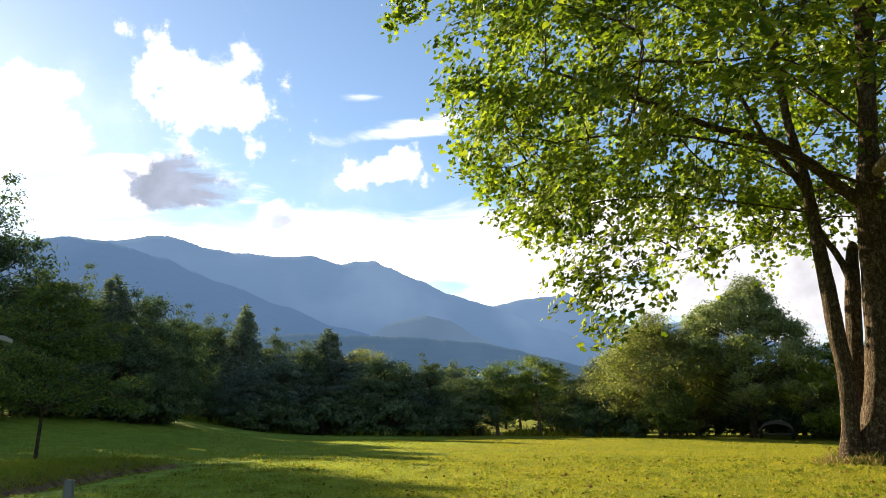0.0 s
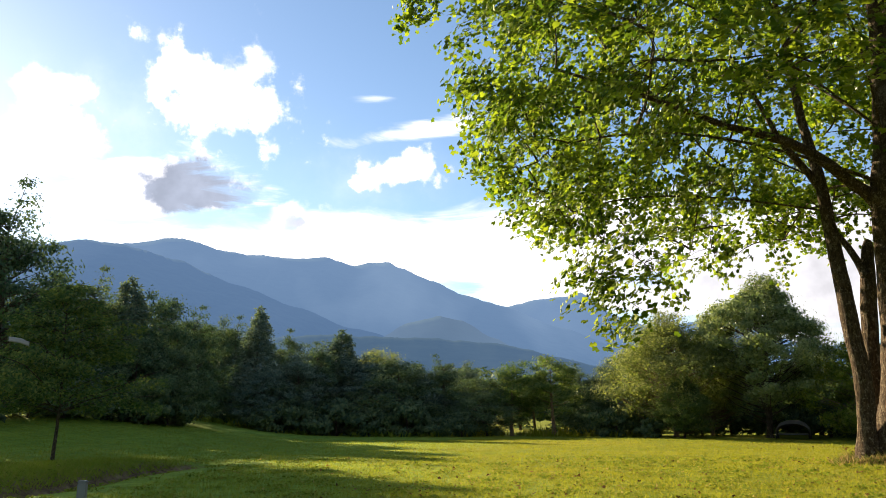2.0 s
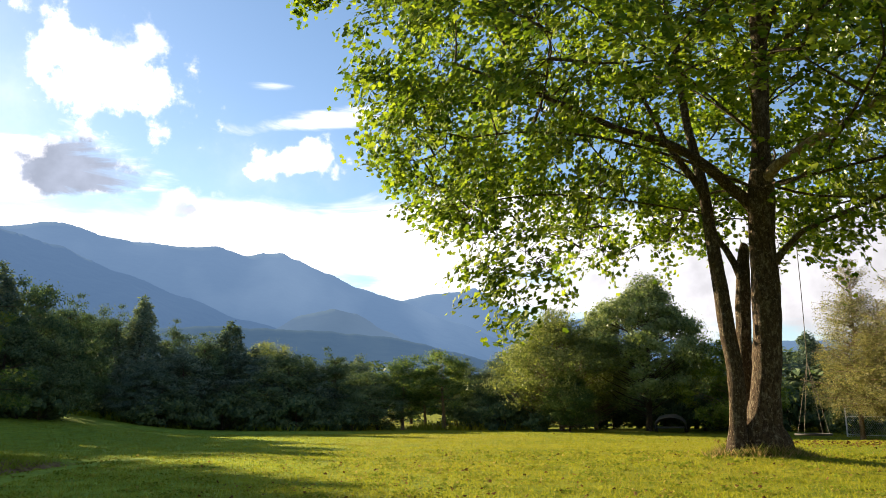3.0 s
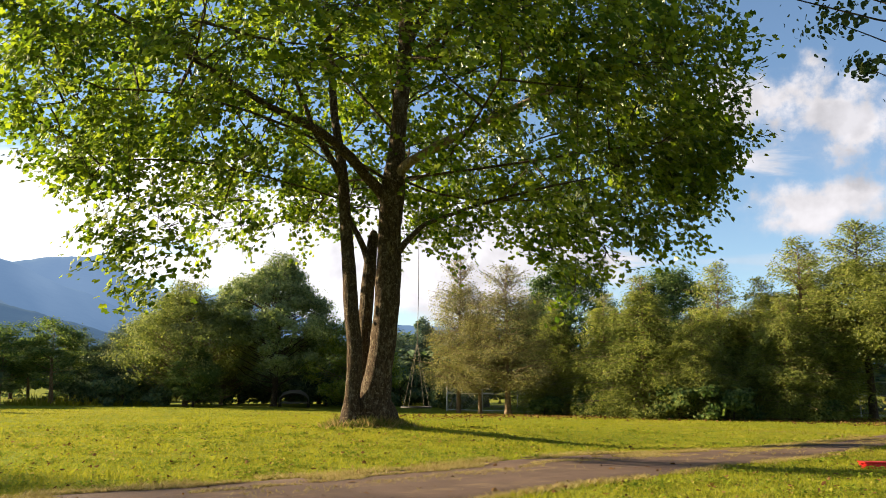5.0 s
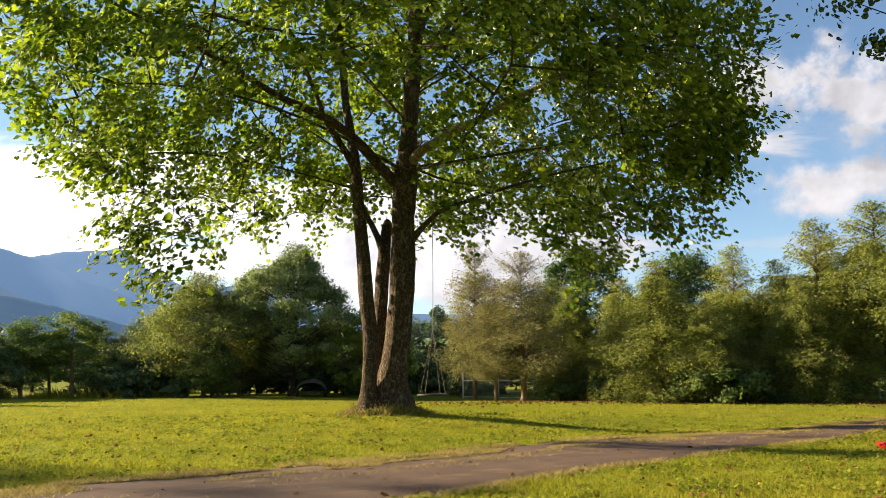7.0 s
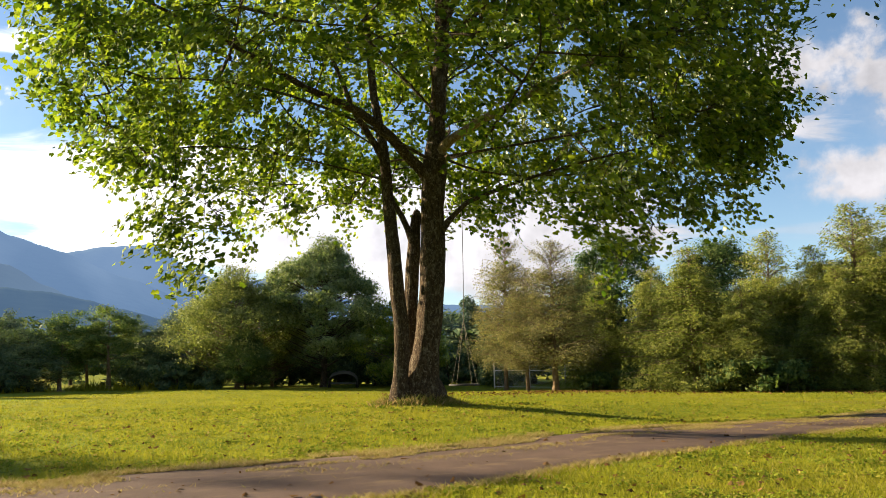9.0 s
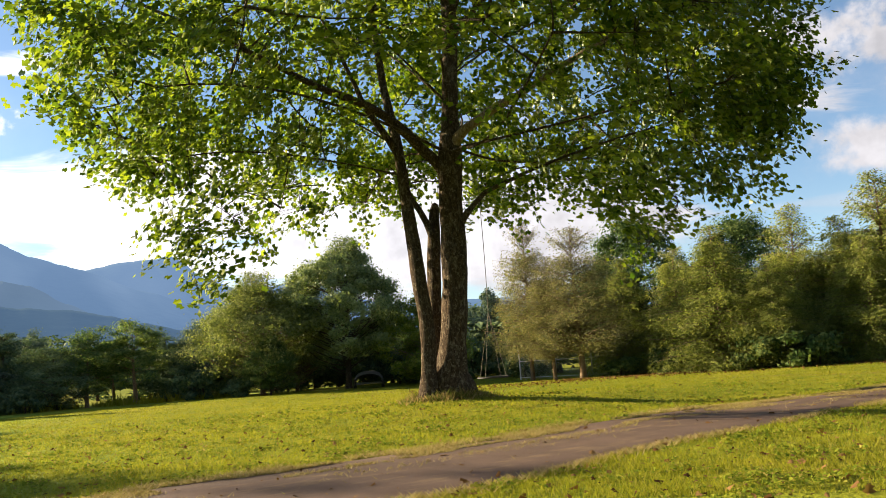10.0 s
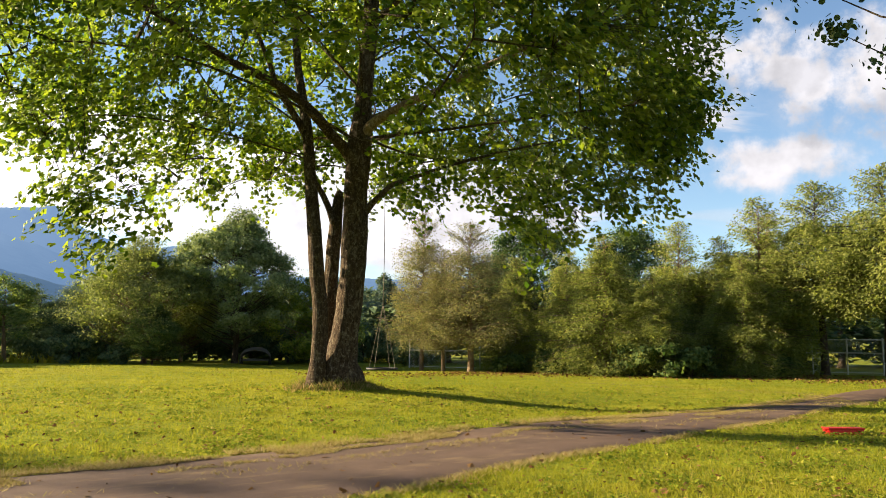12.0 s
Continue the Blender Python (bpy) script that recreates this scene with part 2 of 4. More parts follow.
m = Mat("rank_grass")
isl = m.n("ShaderNodeNewGeometry").outputs["Random Per Island"]
col = m.ramp(isl, (0.0, (0.08, 0.12, 0.02)), (0.4, (0.17, 0.19, 0.04)), (0.65, (0.30, 0.21, 0.08)), (1.0, (0.40, 0.30, 0.15)))
dif = m.n("ShaderNodeBsdfDiffuse", [(0, col)]).outputs[0]
tra = m.n("ShaderNodeBsdfTranslucent", [(0, col)]).outputs[0]
RANK = m.done(m.n("ShaderNodeMixShader", [(0, 0.35), (1, dif), (2, tra)]).outputs[0])

m = Mat("asphalt")
pos = m.n("ShaderNodeTexCoord").outputs["Object"]
grit = m.noise(60.0, 4.0, 0.8, pos)
worn = m.noise(0.8, 5.0, 0.65, pos)
streak = m.noise(1.1, 7.0, 0.72, pos, (0.7, 1.7, 1))
col = m.ramp(worn, (0.3, (0.060, 0.037, 0.030)), (0.7, (0.122, 0.078, 0.060)))
col = m.mix(m.math("MULTIPLY", grit, 0.35), col, (0.15, 0.112, 0.09))
col = m.mix(m.n("ShaderNodeMapRange", [(0, streak), (1, 0.54), (2, 0.70), (3, 0.0), (4, 0.6)]).outputs[0], col, (0.22, 0.155, 0.085))
ASPHALT = m.done(m.bsdf(col, 0.9, m.bump(grit, 0.5, 0.01), spec=0.2))

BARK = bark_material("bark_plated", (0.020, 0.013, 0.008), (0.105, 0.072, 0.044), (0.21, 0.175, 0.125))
# the plated bark again, lighter: sunlight on one limb put into its colour
BARK_SUN_TINT = bark_material("bark_sun_tint", (0.13, 0.085, 0.05), (0.36, 0.27, 0.17), (0.42, 0.35, 0.25))
BARK_DARK = bark_material("bark_dark", (0.03, 0.022, 0.016), (0.10, 0.075, 0.055), (0.16, 0.14, 0.11))
BARK_TAN = bark_material("bark_tan", (0.09, 0.06, 0.035), (0.27, 0.19, 0.12), (0.30, 0.25, 0.18))
SYCAMORE = leaf_material("leaf_sycamore", (0.030, 0.062, 0.008), (0.084, 0.132, 0.014), (0.215, 0.265, 0.028), 0.52, 0.03, 0.25)
# blue and brightness raised in the next two: distance haze painted into leaves
LEAF_DARK_HAZE = leaf_material("leaf_dark_haze", (0.040, 0.074, 0.048), (0.078, 0.120, 0.070), (0.135, 0.172, 0.086), 0.24, 0.01)
LEAF_BLUE_HAZE = leaf_material("leaf_blue_haze", (0.050, 0.088, 0.080), (0.10, 0.145, 0.122), (0.17, 0.21, 0.155), 0.24, 0.01)
LEAF_MID = leaf_material("leaf_mid", (0.034, 0.066, 0.026), (0.068, 0.112, 0.038), (0.14, 0.18, 0.06), 0.3, 0.015)
LEAF_MAPLE = leaf_material("leaf_maple", (0.075, 0.118, 0.056), (0.14, 0.185, 0.082), (0.23, 0.27, 0.125), 0.36, 0.04)
LEAF_PALE = leaf_material("leaf_pale", (0.06, 0.11, 0.04), (0.13, 0.18, 0.06), (0.22, 0.26, 0.09), 0.4, 0.015)
LEAF_OLIVE = leaf_material("leaf_olive", (0.11, 0.138, 0.040), (0.195, 0.222, 0.066), (0.29, 0.305, 0.105), 0.48, 0.01)
LEAF_BRONZE = leaf_material("leaf_bronze", (0.10, 0.105, 0.055), (0.175, 0.168, 0.085), (0.27, 0.25, 0.135), 0.4, 0.01)
LEAF_DOGWOOD = leaf_material("leaf_dogwood", (0.045, 0.085, 0.034), (0.085, 0.13, 0.048), (0.17, 0.19, 0.06), 0.42, 0.01)
LEAF_WILLOW = leaf_material("leaf_willow", (0.115, 0.14, 0.05), (0.19, 0.215, 0.08), (0.28, 0.30, 0.12), 0.44, 0.02)
LEAF_LIME = leaf_material("leaf_lime", (0.07, 0.11, 0.018), (0.14, 0.19, 0.03), (0.24, 0.26, 0.06), 0.45, 0.02)
LEAF_DEAD = leaf_material("leaf_dead", (0.06, 0.03, 0.012), (0.13, 0.07, 0.028), (0.22, 0.13, 0.055), 0.2, 0.01)


def plain(name, colour, rough=0.6, metal=0.0, wear=0.25, scale=6.0, bump=0.2):
    m = Mat(name)
    a, b = m.noise(scale, 5.0, 0.65), m.noise(scale * 9, 3.0)
    col = m.mix(m.math("MULTIPLY", a, wear * 2), colour, tuple(c * 0.45 for c in colour))
    return m.done(m.bsdf(col, rough, m.bump(b, bump, 0.004), metal))


GALVANISED = plain("galvanised_steel", (0.55, 0.56, 0.54), 0.55, 0.3)
GREY_WOOD = plain("weathered_wood", (0.34, 0.32, 0.29), 0.9, 0, 0.3, 5)
POST_GREY = plain("post_grey", (0.15, 0.165, 0.17), 0.7, 0, 0.2, 8)
RED_PLASTIC = plain("red_plastic", (0.62, 0.02, 0.018), 0.4, 0, 0.12, 4, 0.05)
ROPE = plain("rope", (0.17, 0.15, 0.12), 0.9, 0, 0.3, 30)
BLACK_WEB = plain("black_webbing", (0.03, 0.03, 0.032), 0.7, 0, 0.3, 12)
TARP = plain("tarpaulin", (0.09, 0.088, 0.075), 0.7, 0, 0.35, 2, 0.5)
DARK_METAL = plain("dark_metal", (0.05, 0.05, 0.05), 0.5, 0.4)


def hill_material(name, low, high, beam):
    """Wooded slopes; the haze and light beams of miles of air are painted in as glow."""
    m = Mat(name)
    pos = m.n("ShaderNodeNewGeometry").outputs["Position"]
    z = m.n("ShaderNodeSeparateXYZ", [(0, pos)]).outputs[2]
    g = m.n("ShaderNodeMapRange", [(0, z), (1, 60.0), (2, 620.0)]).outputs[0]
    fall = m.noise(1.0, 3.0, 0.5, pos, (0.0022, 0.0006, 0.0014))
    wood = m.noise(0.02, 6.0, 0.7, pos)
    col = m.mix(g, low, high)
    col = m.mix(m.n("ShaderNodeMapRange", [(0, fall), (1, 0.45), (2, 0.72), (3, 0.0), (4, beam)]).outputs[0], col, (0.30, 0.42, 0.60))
    # emission carries the blue haze and beams over the dark woods
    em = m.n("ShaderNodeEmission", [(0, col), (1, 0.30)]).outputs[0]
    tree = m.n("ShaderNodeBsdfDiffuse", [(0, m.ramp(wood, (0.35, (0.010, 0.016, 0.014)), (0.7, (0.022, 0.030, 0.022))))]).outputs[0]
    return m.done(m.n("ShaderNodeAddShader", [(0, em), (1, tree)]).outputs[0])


# painted haze colours, bluer and paler for the farther ridges
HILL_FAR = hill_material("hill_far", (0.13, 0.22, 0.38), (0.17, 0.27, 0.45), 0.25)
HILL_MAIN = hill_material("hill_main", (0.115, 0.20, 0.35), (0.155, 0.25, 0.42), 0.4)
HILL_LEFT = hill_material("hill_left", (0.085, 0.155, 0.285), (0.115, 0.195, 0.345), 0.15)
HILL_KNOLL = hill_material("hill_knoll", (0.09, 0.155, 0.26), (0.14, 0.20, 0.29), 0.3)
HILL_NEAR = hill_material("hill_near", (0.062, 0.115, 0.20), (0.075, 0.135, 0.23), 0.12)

# ---- helpers for meshes ----
TREE = Vector((12.14, 22.93, 0.0))       # the sycamore's foot on the plan


def smooth(a, b, x):
    t = min(1.0, max(0.0, (x - a) / (b - a)))
    return t * t * (3 - 2 * t)


def ditch_x(y):
    return -9.6 + 0.10 * (y - 17) + 0.35 * math.sin(y * 0.45)


def ground_z(x, y):
    """The lie of the land."""
    r = math.hypot(x - TREE.x, y - TREE.y)
    z = 0.20 * math.exp(-(r / 6.5) ** 2) + 0.24 * math.exp(-(r / 1.3) ** 2)
    z -= 0.30 * math.exp(-((x - 19) / 5.5) ** 2 - ((y - 17.5) / 3.5) ** 2)
    z += 3.0 * smooth(8, 36, -x) * smooth(24, 60, y)
    z += 7.0 * smooth(95, 220, math.hypot(x, y))
    z += 0.25 * smooth(30, 60, math.hypot(x, y)) * noise.noise((x * 0.04, y * 0.04, 3.0))
    if 8 < y < 36:
        d, f = x - ditch_x(y), smooth(11, 16, y) * (1 - smooth(26, 30, y))
        z -= 0.42 * f * math.exp(-(d / 0.45) ** 2)
        z += 0.22 * f * smooth(-0.3, -1.6, d) * (1 - smooth(2, 9, -d))
    z += 0.025 * noise.noise((x * 0.5, y * 0.5, 0)) + 0.05 * noise.noise((x * 0.13, y * 0.13, 7))
    return z


def mesh_np(name, verts, faces, material):
    """A mesh from an array of points and an array of faces of one size."""
    verts, faces = np.asarray(verts, np.float32), np.asarray(faces, np.int32)
    me = bpy.data.meshes.new(name)
    n, k = faces.shape
    me.vertices.add(len(verts))
    me.vertices.foreach_set("co", verts.ravel())
    me.loops.add(n * k)
    me.loops.foreach_set("vertex_index", faces.ravel())
    me.polygons.add(n)
    me.polygons.foreach_set("loop_start", np.arange(n, dtype=np.int32) * k)
    me.update(calc_edges=True)
    me.materials.append(material)
    return me


def shade_smooth(me):
    me.polygons.foreach_set("use_smooth", np.ones(len(me.polygons), bool))
    return me


def thing(name, x, y, z=None, turn=0.0):
    ob = new(name)
    ob.matrix_world = pose(x, y, ground_z(x, y) if z is None else z, 0, 0, turn)
    return ob


def put(name, me, parent=None, label=""):
    ob = new(name, me)
    if parent:
        ob.parent = parent
    if label:
        ob["label"] = label
    return ob


def part(name, bm, material, parent, label=""):
    me = bpy.data.meshes.new(name)
    bm.to_mesh(me)
    bm.free()
    me.materials.append(material)
    return put(name, me, parent, label)


def tubes(lines, sides=6, lumps=0.0):
    """Tapered limbs: each line is a list of (x, y, z, radius). Returns points and faces."""
    V, Fc, base = [], [], 0
    for line in lines:
        P = np.array(line, float)
        C, rad = P[:, :3], P[:, 3]
        T = np.gradient(C, axis=0)
        T /= np.linalg.norm(T, axis=1)[:, None] + 1e-9
        ref = np.array([1.0, 0.13, 0.07]) if abs(T[0][0]) < 0.8 else np.array([0.1, 1.0, 0.1])
        A = np.cross(T, ref)
        A /= np.linalg.norm(A, axis=1)[:, None] + 1e-9
        B = np.cross(T, A)
        ang = np.arange(sides) * 2 * math.pi / sides
        R = rad[:, None] * np.ones(sides)
        if lumps:
            for i in range(len(C)):
                for j in range(sides):
                    R[i, j] *= 1 + lumps * noise.noise((math.cos(ang[j]) * 1.6 + C[i, 0], math.sin(ang[j]) * 1.6 + C[i, 1], C[i, 2] * 0.55)) \
                        + lumps * 0.5 * noise.noise((math.cos(ang[j]) * 4 + C[i, 0], math.sin(ang[j]) * 4, C[i, 2] * 2.0))
        ring = C[:, None, :] + R[:, :, None] * (np.cos(ang)[None, :, None] * A[:, None, :] + np.sin(ang)[None, :, None] * B[:, None, :])
        n = len(C)
        V.append(ring.reshape(-1, 3))
        V.append(C[-1:] + T[-1:] * rad[-1] * 0.6)
        i, j = np.meshgrid(np.arange(n - 1), np.arange(sides), indexing="ij")
        a, b = i * sides + j, i * sides + (j + 1) % sides
        Fc.append(np.stack([a, b, b + sides, a + sides], -1).reshape(-1, 4) + base)
        j = np.arange(sides)
        top = (n - 1) * sides
        tip = n * sides
        Fc.append(np.stack([top + j, top + (j + 1) % sides, np.full(sides, tip), np.full(sides, tip)], -1) + base)
        base += n * sides + 1
    V, Fc = np.concatenate(V), np.concatenate(Fc)
    return V, Fc


def tube_mesh(name, lines, material, sides=6, lumps=0.0):
    V, Fc = tubes(lines, sides, lumps)
    me = bpy.data.meshes.new(name)
    quads = [tuple(f) if f[2] != f[3] else tuple(f[:3]) for f in Fc.tolist()]
    me.from_pydata(V.tolist(), [], quads)
    me.materials.append(material)
    return shade_smooth(me)


def bent(a, b, r0, r1, n, rng, sag=0.0, wander=0.08):
    """A limb from a to b, bowed by sag and wandering a little."""
    a, b = np.array(a, float), np.array(b, float)
    L = np.linalg.norm(b - a)
    off = rng.normal(0, wander * L, 3)
    out = []
    for i in range(n):
        t = i / (n - 1)
        p = a + (b - a) * t + off * math.sin(math.pi * t) * 0.6
        p[2] += sag * L * 4 * t * (1 - t)
        out.append((*p, r0 + (r1 - r0) * t))
    return out


def leaves(centres, normals, sizes, shape, rng, fold=0.25):
    """One folded leaf at each centre. shape: the right half's outline from stalk to tip, as (x, y)."""
    n = len(centres)
    N = normals / (np.linalg.norm(normals, axis=1)[:, None] + 1e-9)
    ref = rng.normal(size=(n, 3))
    X = np.cross(N, ref)
    X /= np.linalg.norm(X, axis=1)[:, None] + 1e-9
    Y = np.cross(N, X)
    sh = np.array(shape, float)
    k = len(sh)
    mid = [(0.0, sh[0][1]), (0.0, sh[-1][1])]
    pts = [(x, y, -fold * abs(x)) for x, y in mid] + [(x, y, -fold * x) for x, y in shape[1:-1]] + [(-x, y, -fold * x) for x, y in shape[1:-1]]
    pts = np.array(pts)
    V = centres[:, None, :] + sizes[:, None, None] * (pts[None, :, 0:1] * X[:, None] + pts[None, :, 1:2] * Y[:, None] + pts[None, :, 2:3] * N[:, None])
    q = k - 2
    f = np.array([[0, *range(2, 2 + q), 1], [1, *range(1 + 2 * q, 1 + q, -1), 0]])
    base = np.arange(n)[:, None, None] * len(pts)
    return V.reshape(-1, 3), (f[None] + base).reshape(-1, k)


def flakes(centres, normals, sizes, rng, width=0.6, along=None):
    """One small pointed leaf, a single triangle, at each centre."""
    n = len(centres)
    N = normals / (np.linalg.norm(normals, axis=1)[:, None] + 1e-9)
    X = np.cross(N, rng.normal(size=(n, 3))) if along is None else np.cross(along, N)
    X /= np.linalg.norm(X, axis=1)[:, None] + 1e-9
    Y = np.cross(N, X)
    w, l = (sizes * width * 0.5)[:, None], (sizes * 0.5)[:, None]
    V = np.stack([centres - Y * l - X * w, centres - Y * l * 0.6 + X * w, centres + Y * l], 1)
    return V.reshape(-1, 3), np.arange(3 * n).reshape(-1, 3)


BROAD = [(0, -0.45), (0.40, -0.28), (0.50, 0.16), (0, 0.58)]
LOBED = [(0, -0.45), (0.36, -0.34), (0.23, -0.06), (0.54, 0.14), (0, 0.60)]


# ---- the trees of the wood edge ----
def broadleaf(name, seed, H, R, bare, count, size, leaf, bark, lean=0.0, airy=0.35, squash=1.0, clumps=90, loose=0.15, shape=None, cone=0.0):
    """A broad-leaved tree: trunk, limbs and a crown of clumped leaves with gaps."""
    rng = np.random.default_rng(seed)
    root = new(name)
    r0 = 0.016 * H + 0.05
    top = H * 0.82
    trunk = [(lean * t * t * 2 + 0.10 * math.sin(3 * t + seed), 0.10 * math.cos(4 * t + seed), -0.15 + t * top, r0 * (1 - 0.85 * t) * (1.5 if t == 0 else 1)) for t in (0, 0.04, 0.15, 0.3, 0.5, 0.7, 1.0)]
    put("trunk", tube_mesh("trunk", [trunk], bark, 8, 0.12), root)
    cz, hz = (H + bare) / 2, (H - bare) / 2
    cen = []
    while len(cen) < clumps:
        d = rng.normal(size=3)
        d /= np.linalg.norm(d)
        s = rng.uniform(0.3, 1.0) ** 0.4
        wob = 1 + airy * noise.noise((d[0] * 1.7 + seed, d[1] * 1.7, d[2] * 1.7))
        p = np.array([d[0] * R, d[1] * R, d[2] * hz]) * s * wob
        if d[2] > 0:
            p[:2] *= 1 - 0.35 * d[2] * squash
        cen.append(p + (lean, 0, cz))
    cen = np.array(cen)
    spread = R * loose
    cen[:, 2] = bare + spread * 0.5 + (cen[:, 2] - cen[:, 2].min()) * (H - bare - spread * 1.5) / np.ptp(cen[:, 2])
    if cone:
        f = np.clip((cen[:, 2] - bare - 0.3 * (H - bare)) / (0.7 * (H - bare)), 0, 1)
        cen[:, :2] *= (1.12 - cone * f)[:, None]
    limbs = []
    for c in cen:
        h = max(bare * 0.7, min(top * 0.95, c[2] - 0.45 * math.hypot(c[0], c[1])))
        limbs.append(bent((lean * (h / top) ** 2 * 2, 0, h), c, 0.005 * H * (1 - 0.6 * h / H), 0.012, 4, rng, -0.04))
    put("limb", tube_mesh("limb", limbs, bark, 3), root)["kind"] = "stuff"
    per = count // clumps
    P = np.repeat(cen, per, 0)
    g = rng.normal(size=P.shape)
    out = np.repeat((cen - (lean, 0, cz)) / (R, R, hz), per, 0)
    P = P + g * (spread, spread, spread * 0.6) * np.repeat(rng.uniform(0.6, 1.3, clumps), per)[:, None]
    N = g * 0.55 + out * 0.6 + rng.normal(size=P.shape) * 0.45 + (0, 0, 0.35)
    S = size * rng.uniform(0.6, 1.35, len(P))
    V, Fc = leaves(P, N, S, shape, rng) if shape else flakes(P, N, S, rng, 0.72)
    ob = put("crown", mesh_np("crown", V, Fc, leaf), root)
    ob["kind"] = "stuff"
    return root


def conifer(name, seed, H, R, bare, count, size, leaf, bark, top_thin=0.25, droop=0.12, tiers=46, loose=1.0, width=0.4, stout=1.0):
    """A hemlock or cedar: a straight stem, whorls of boughs and feathery sprays, thin at the top."""
    rng = np.random.default_rng(seed)
    root = new(name)
    r0 = (0.014 * H + 0.06) * stout
    put("trunk", tube_mesh("trunk", [[(0.06 * math.sin(5 * t + seed), 0.06 * math.cos(4 * t), -0.15 + t * H, r0 * (1 - 0.97 * t) * (1.35 if t == 0 else 1)) for t in (0, 0.05, 0.2, 0.4, 0.6, 0.8, 1)]], bark, 8, 0.1), root)
    lines, P, N, S, D = [], [], [], [], []
    total = 0
    boughs = []
    for i in range(tiers):
        f = (i + rng.uniform(0, 0.8)) / tiers
        z = bare + (H - bare) * f
        L = R * (1 - f) ** 0.62 * (0.55 + 0.45 * min(1, f / 0.12 + 0.4))
        for k in range(int(rng.integers(4, 7))):
            a = rng.uniform(0, 2 * math.pi)
            l = L * rng.uniform(0.5, 1.18) * (1 + 0.3 * noise.noise((math.cos(a) * 1.3 + seed, math.sin(a) * 1.3, z * 0.35)))
            rise = 0.55 * (f > 1 - top_thin) + rng.uniform(-0.05, 0.25)
            boughs.append((a, l, z, rise, f))
            total += l * (0.35 if f > 1 - top_thin else 1.0)
    for a, l, z, rise, f in boughs:
        end = np.array([math.cos(a) * l, math.sin(a) * l, z + l * (rise - droop)])
        line = bent((0, 0, z), end, 0.004 * H * (1 - f) + 0.012, 0.008, 4, rng, 0.05, 0.04)
        lines.append(line)
        n = int(count * l * (0.35 if f > 1 - top_thin else 1.0) / total)
        t = rng.uniform(0.15, 1.0, n) ** 0.75
        base = np.array([0, 0, z]) + (end - (0, 0, z)) * t[:, None]
        base[:, 2] += 0.05 * l * 4 * t * (1 - t)
        side = rng.normal(0, 1, n) * (0.26 * l * (1.15 - t) + 0.10)
        out = np.array([-math.sin(a), math.cos(a), 0])
        p = base + side[:, None] * out
        p[:, 2] += rng.normal(0, 0.07 + 0.05 * l, n) * loose - np.abs(side) * 0.25 - 0.14 * l * t * t
        P.append(p)
        N.append(np.tile((math.cos(a) * 0.4, math.sin(a) * 0.4, 0.5), (n, 1)) + rng.normal(0, 0.5, (n, 3)))
        D.append((math.cos(a), math.sin(a), -0.25 - 0.4 * (droop > 0)) + np.sign(side)[:, None] * out * 0.8 + rng.normal(0, 0.35, (n, 3)))
        S.append(size * rng.uniform(0.6, 1.4, n))
    put("bough", tube_mesh("bough", lines, bark, 3), root)["kind"] = "stuff"
    V, Fc = flakes(np.concatenate(P), np.concatenate(N), np.concatenate(S), rng, width, np.concatenate(D))
    ob = put("crown", mesh_np("crown", V, Fc, leaf), root)
    ob["kind"] = "stuff"
    return root

# ---- ground, road, hills ----
def axis(lo, hi, step, far):
    a = list(np.arange(lo, hi + step / 2, step))
    s = step
    while a[-1] < far:
        s *= 1.22
        a.append(a[-1] + s)
    s = step
    while a[0] > -far:
        s *= 1.22
        a.insert(0, a[0] - s)
    return np.array(a)


gx, gy = axis(-20, 40, 0.36, 4600), axis(2, 48, 0.5, 4600)
pts = np.array([(x, y, ground_z(x, y)) for y in gy for x in gx])
nx, ny = len(gx), len(gy)
i, j = np.meshgrid(np.arange(ny - 1), np.arange(nx - 1), indexing="ij")
a = i * nx + j
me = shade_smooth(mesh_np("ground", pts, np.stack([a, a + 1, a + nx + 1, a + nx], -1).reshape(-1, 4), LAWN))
far_edge = lambda x: 12.1 + 0.12 * (x - 2) + 0.10 * math.sin(x * 0.7) + 0.06 * max(0.0, x - 24)
near_edge = lambda x: 8.5 + 0.215 * max(0.0, x - 4.5) + 0.08 * math.sin(x * 0.9 + 1)


def dirt_at(x, y):
    d = 0.0
    if 10 < y < 32:
        o = x - ditch_x(y)
        d = max(d, (1.1 * math.exp(-((o + 0.25) / 0.8) ** 2) + 0.22 * smooth(0, -1.2, o) * (1 - smooth(1.5, 5, -o))) * smooth(12, 16, y) * (1 - smooth(26, 30, y)))
    r = math.hypot(x - TREE.x, y - TREE.y)
    d = max(d, 0.8 * math.exp(-(r / 1.6) ** 2))
    if -12 < x < 30:
        d = max(d, 0.62 * math.exp(-((y - far_edge(x)) / 0.42) ** 2), 0.5 * math.exp(-((y - near_edge(x)) / 0.35) ** 2))
    if 13 < y < 34:
        d = max(d, 0.52 * math.exp(-((x - 28 + 0.22 * (y - 16)) / 1.7) ** 2) * (1 - smooth(26, 34, y)))
    return d


att = me.attributes.new("dirt", "FLOAT", "POINT")
att.data.foreach_set("value", np.array([dirt_at(p[0], p[1]) for p in pts], np.float32))
ground = tagged(put("ground", me), "mown yellow-green meadow grass with bare earthy patches", "ground", kind="structure")


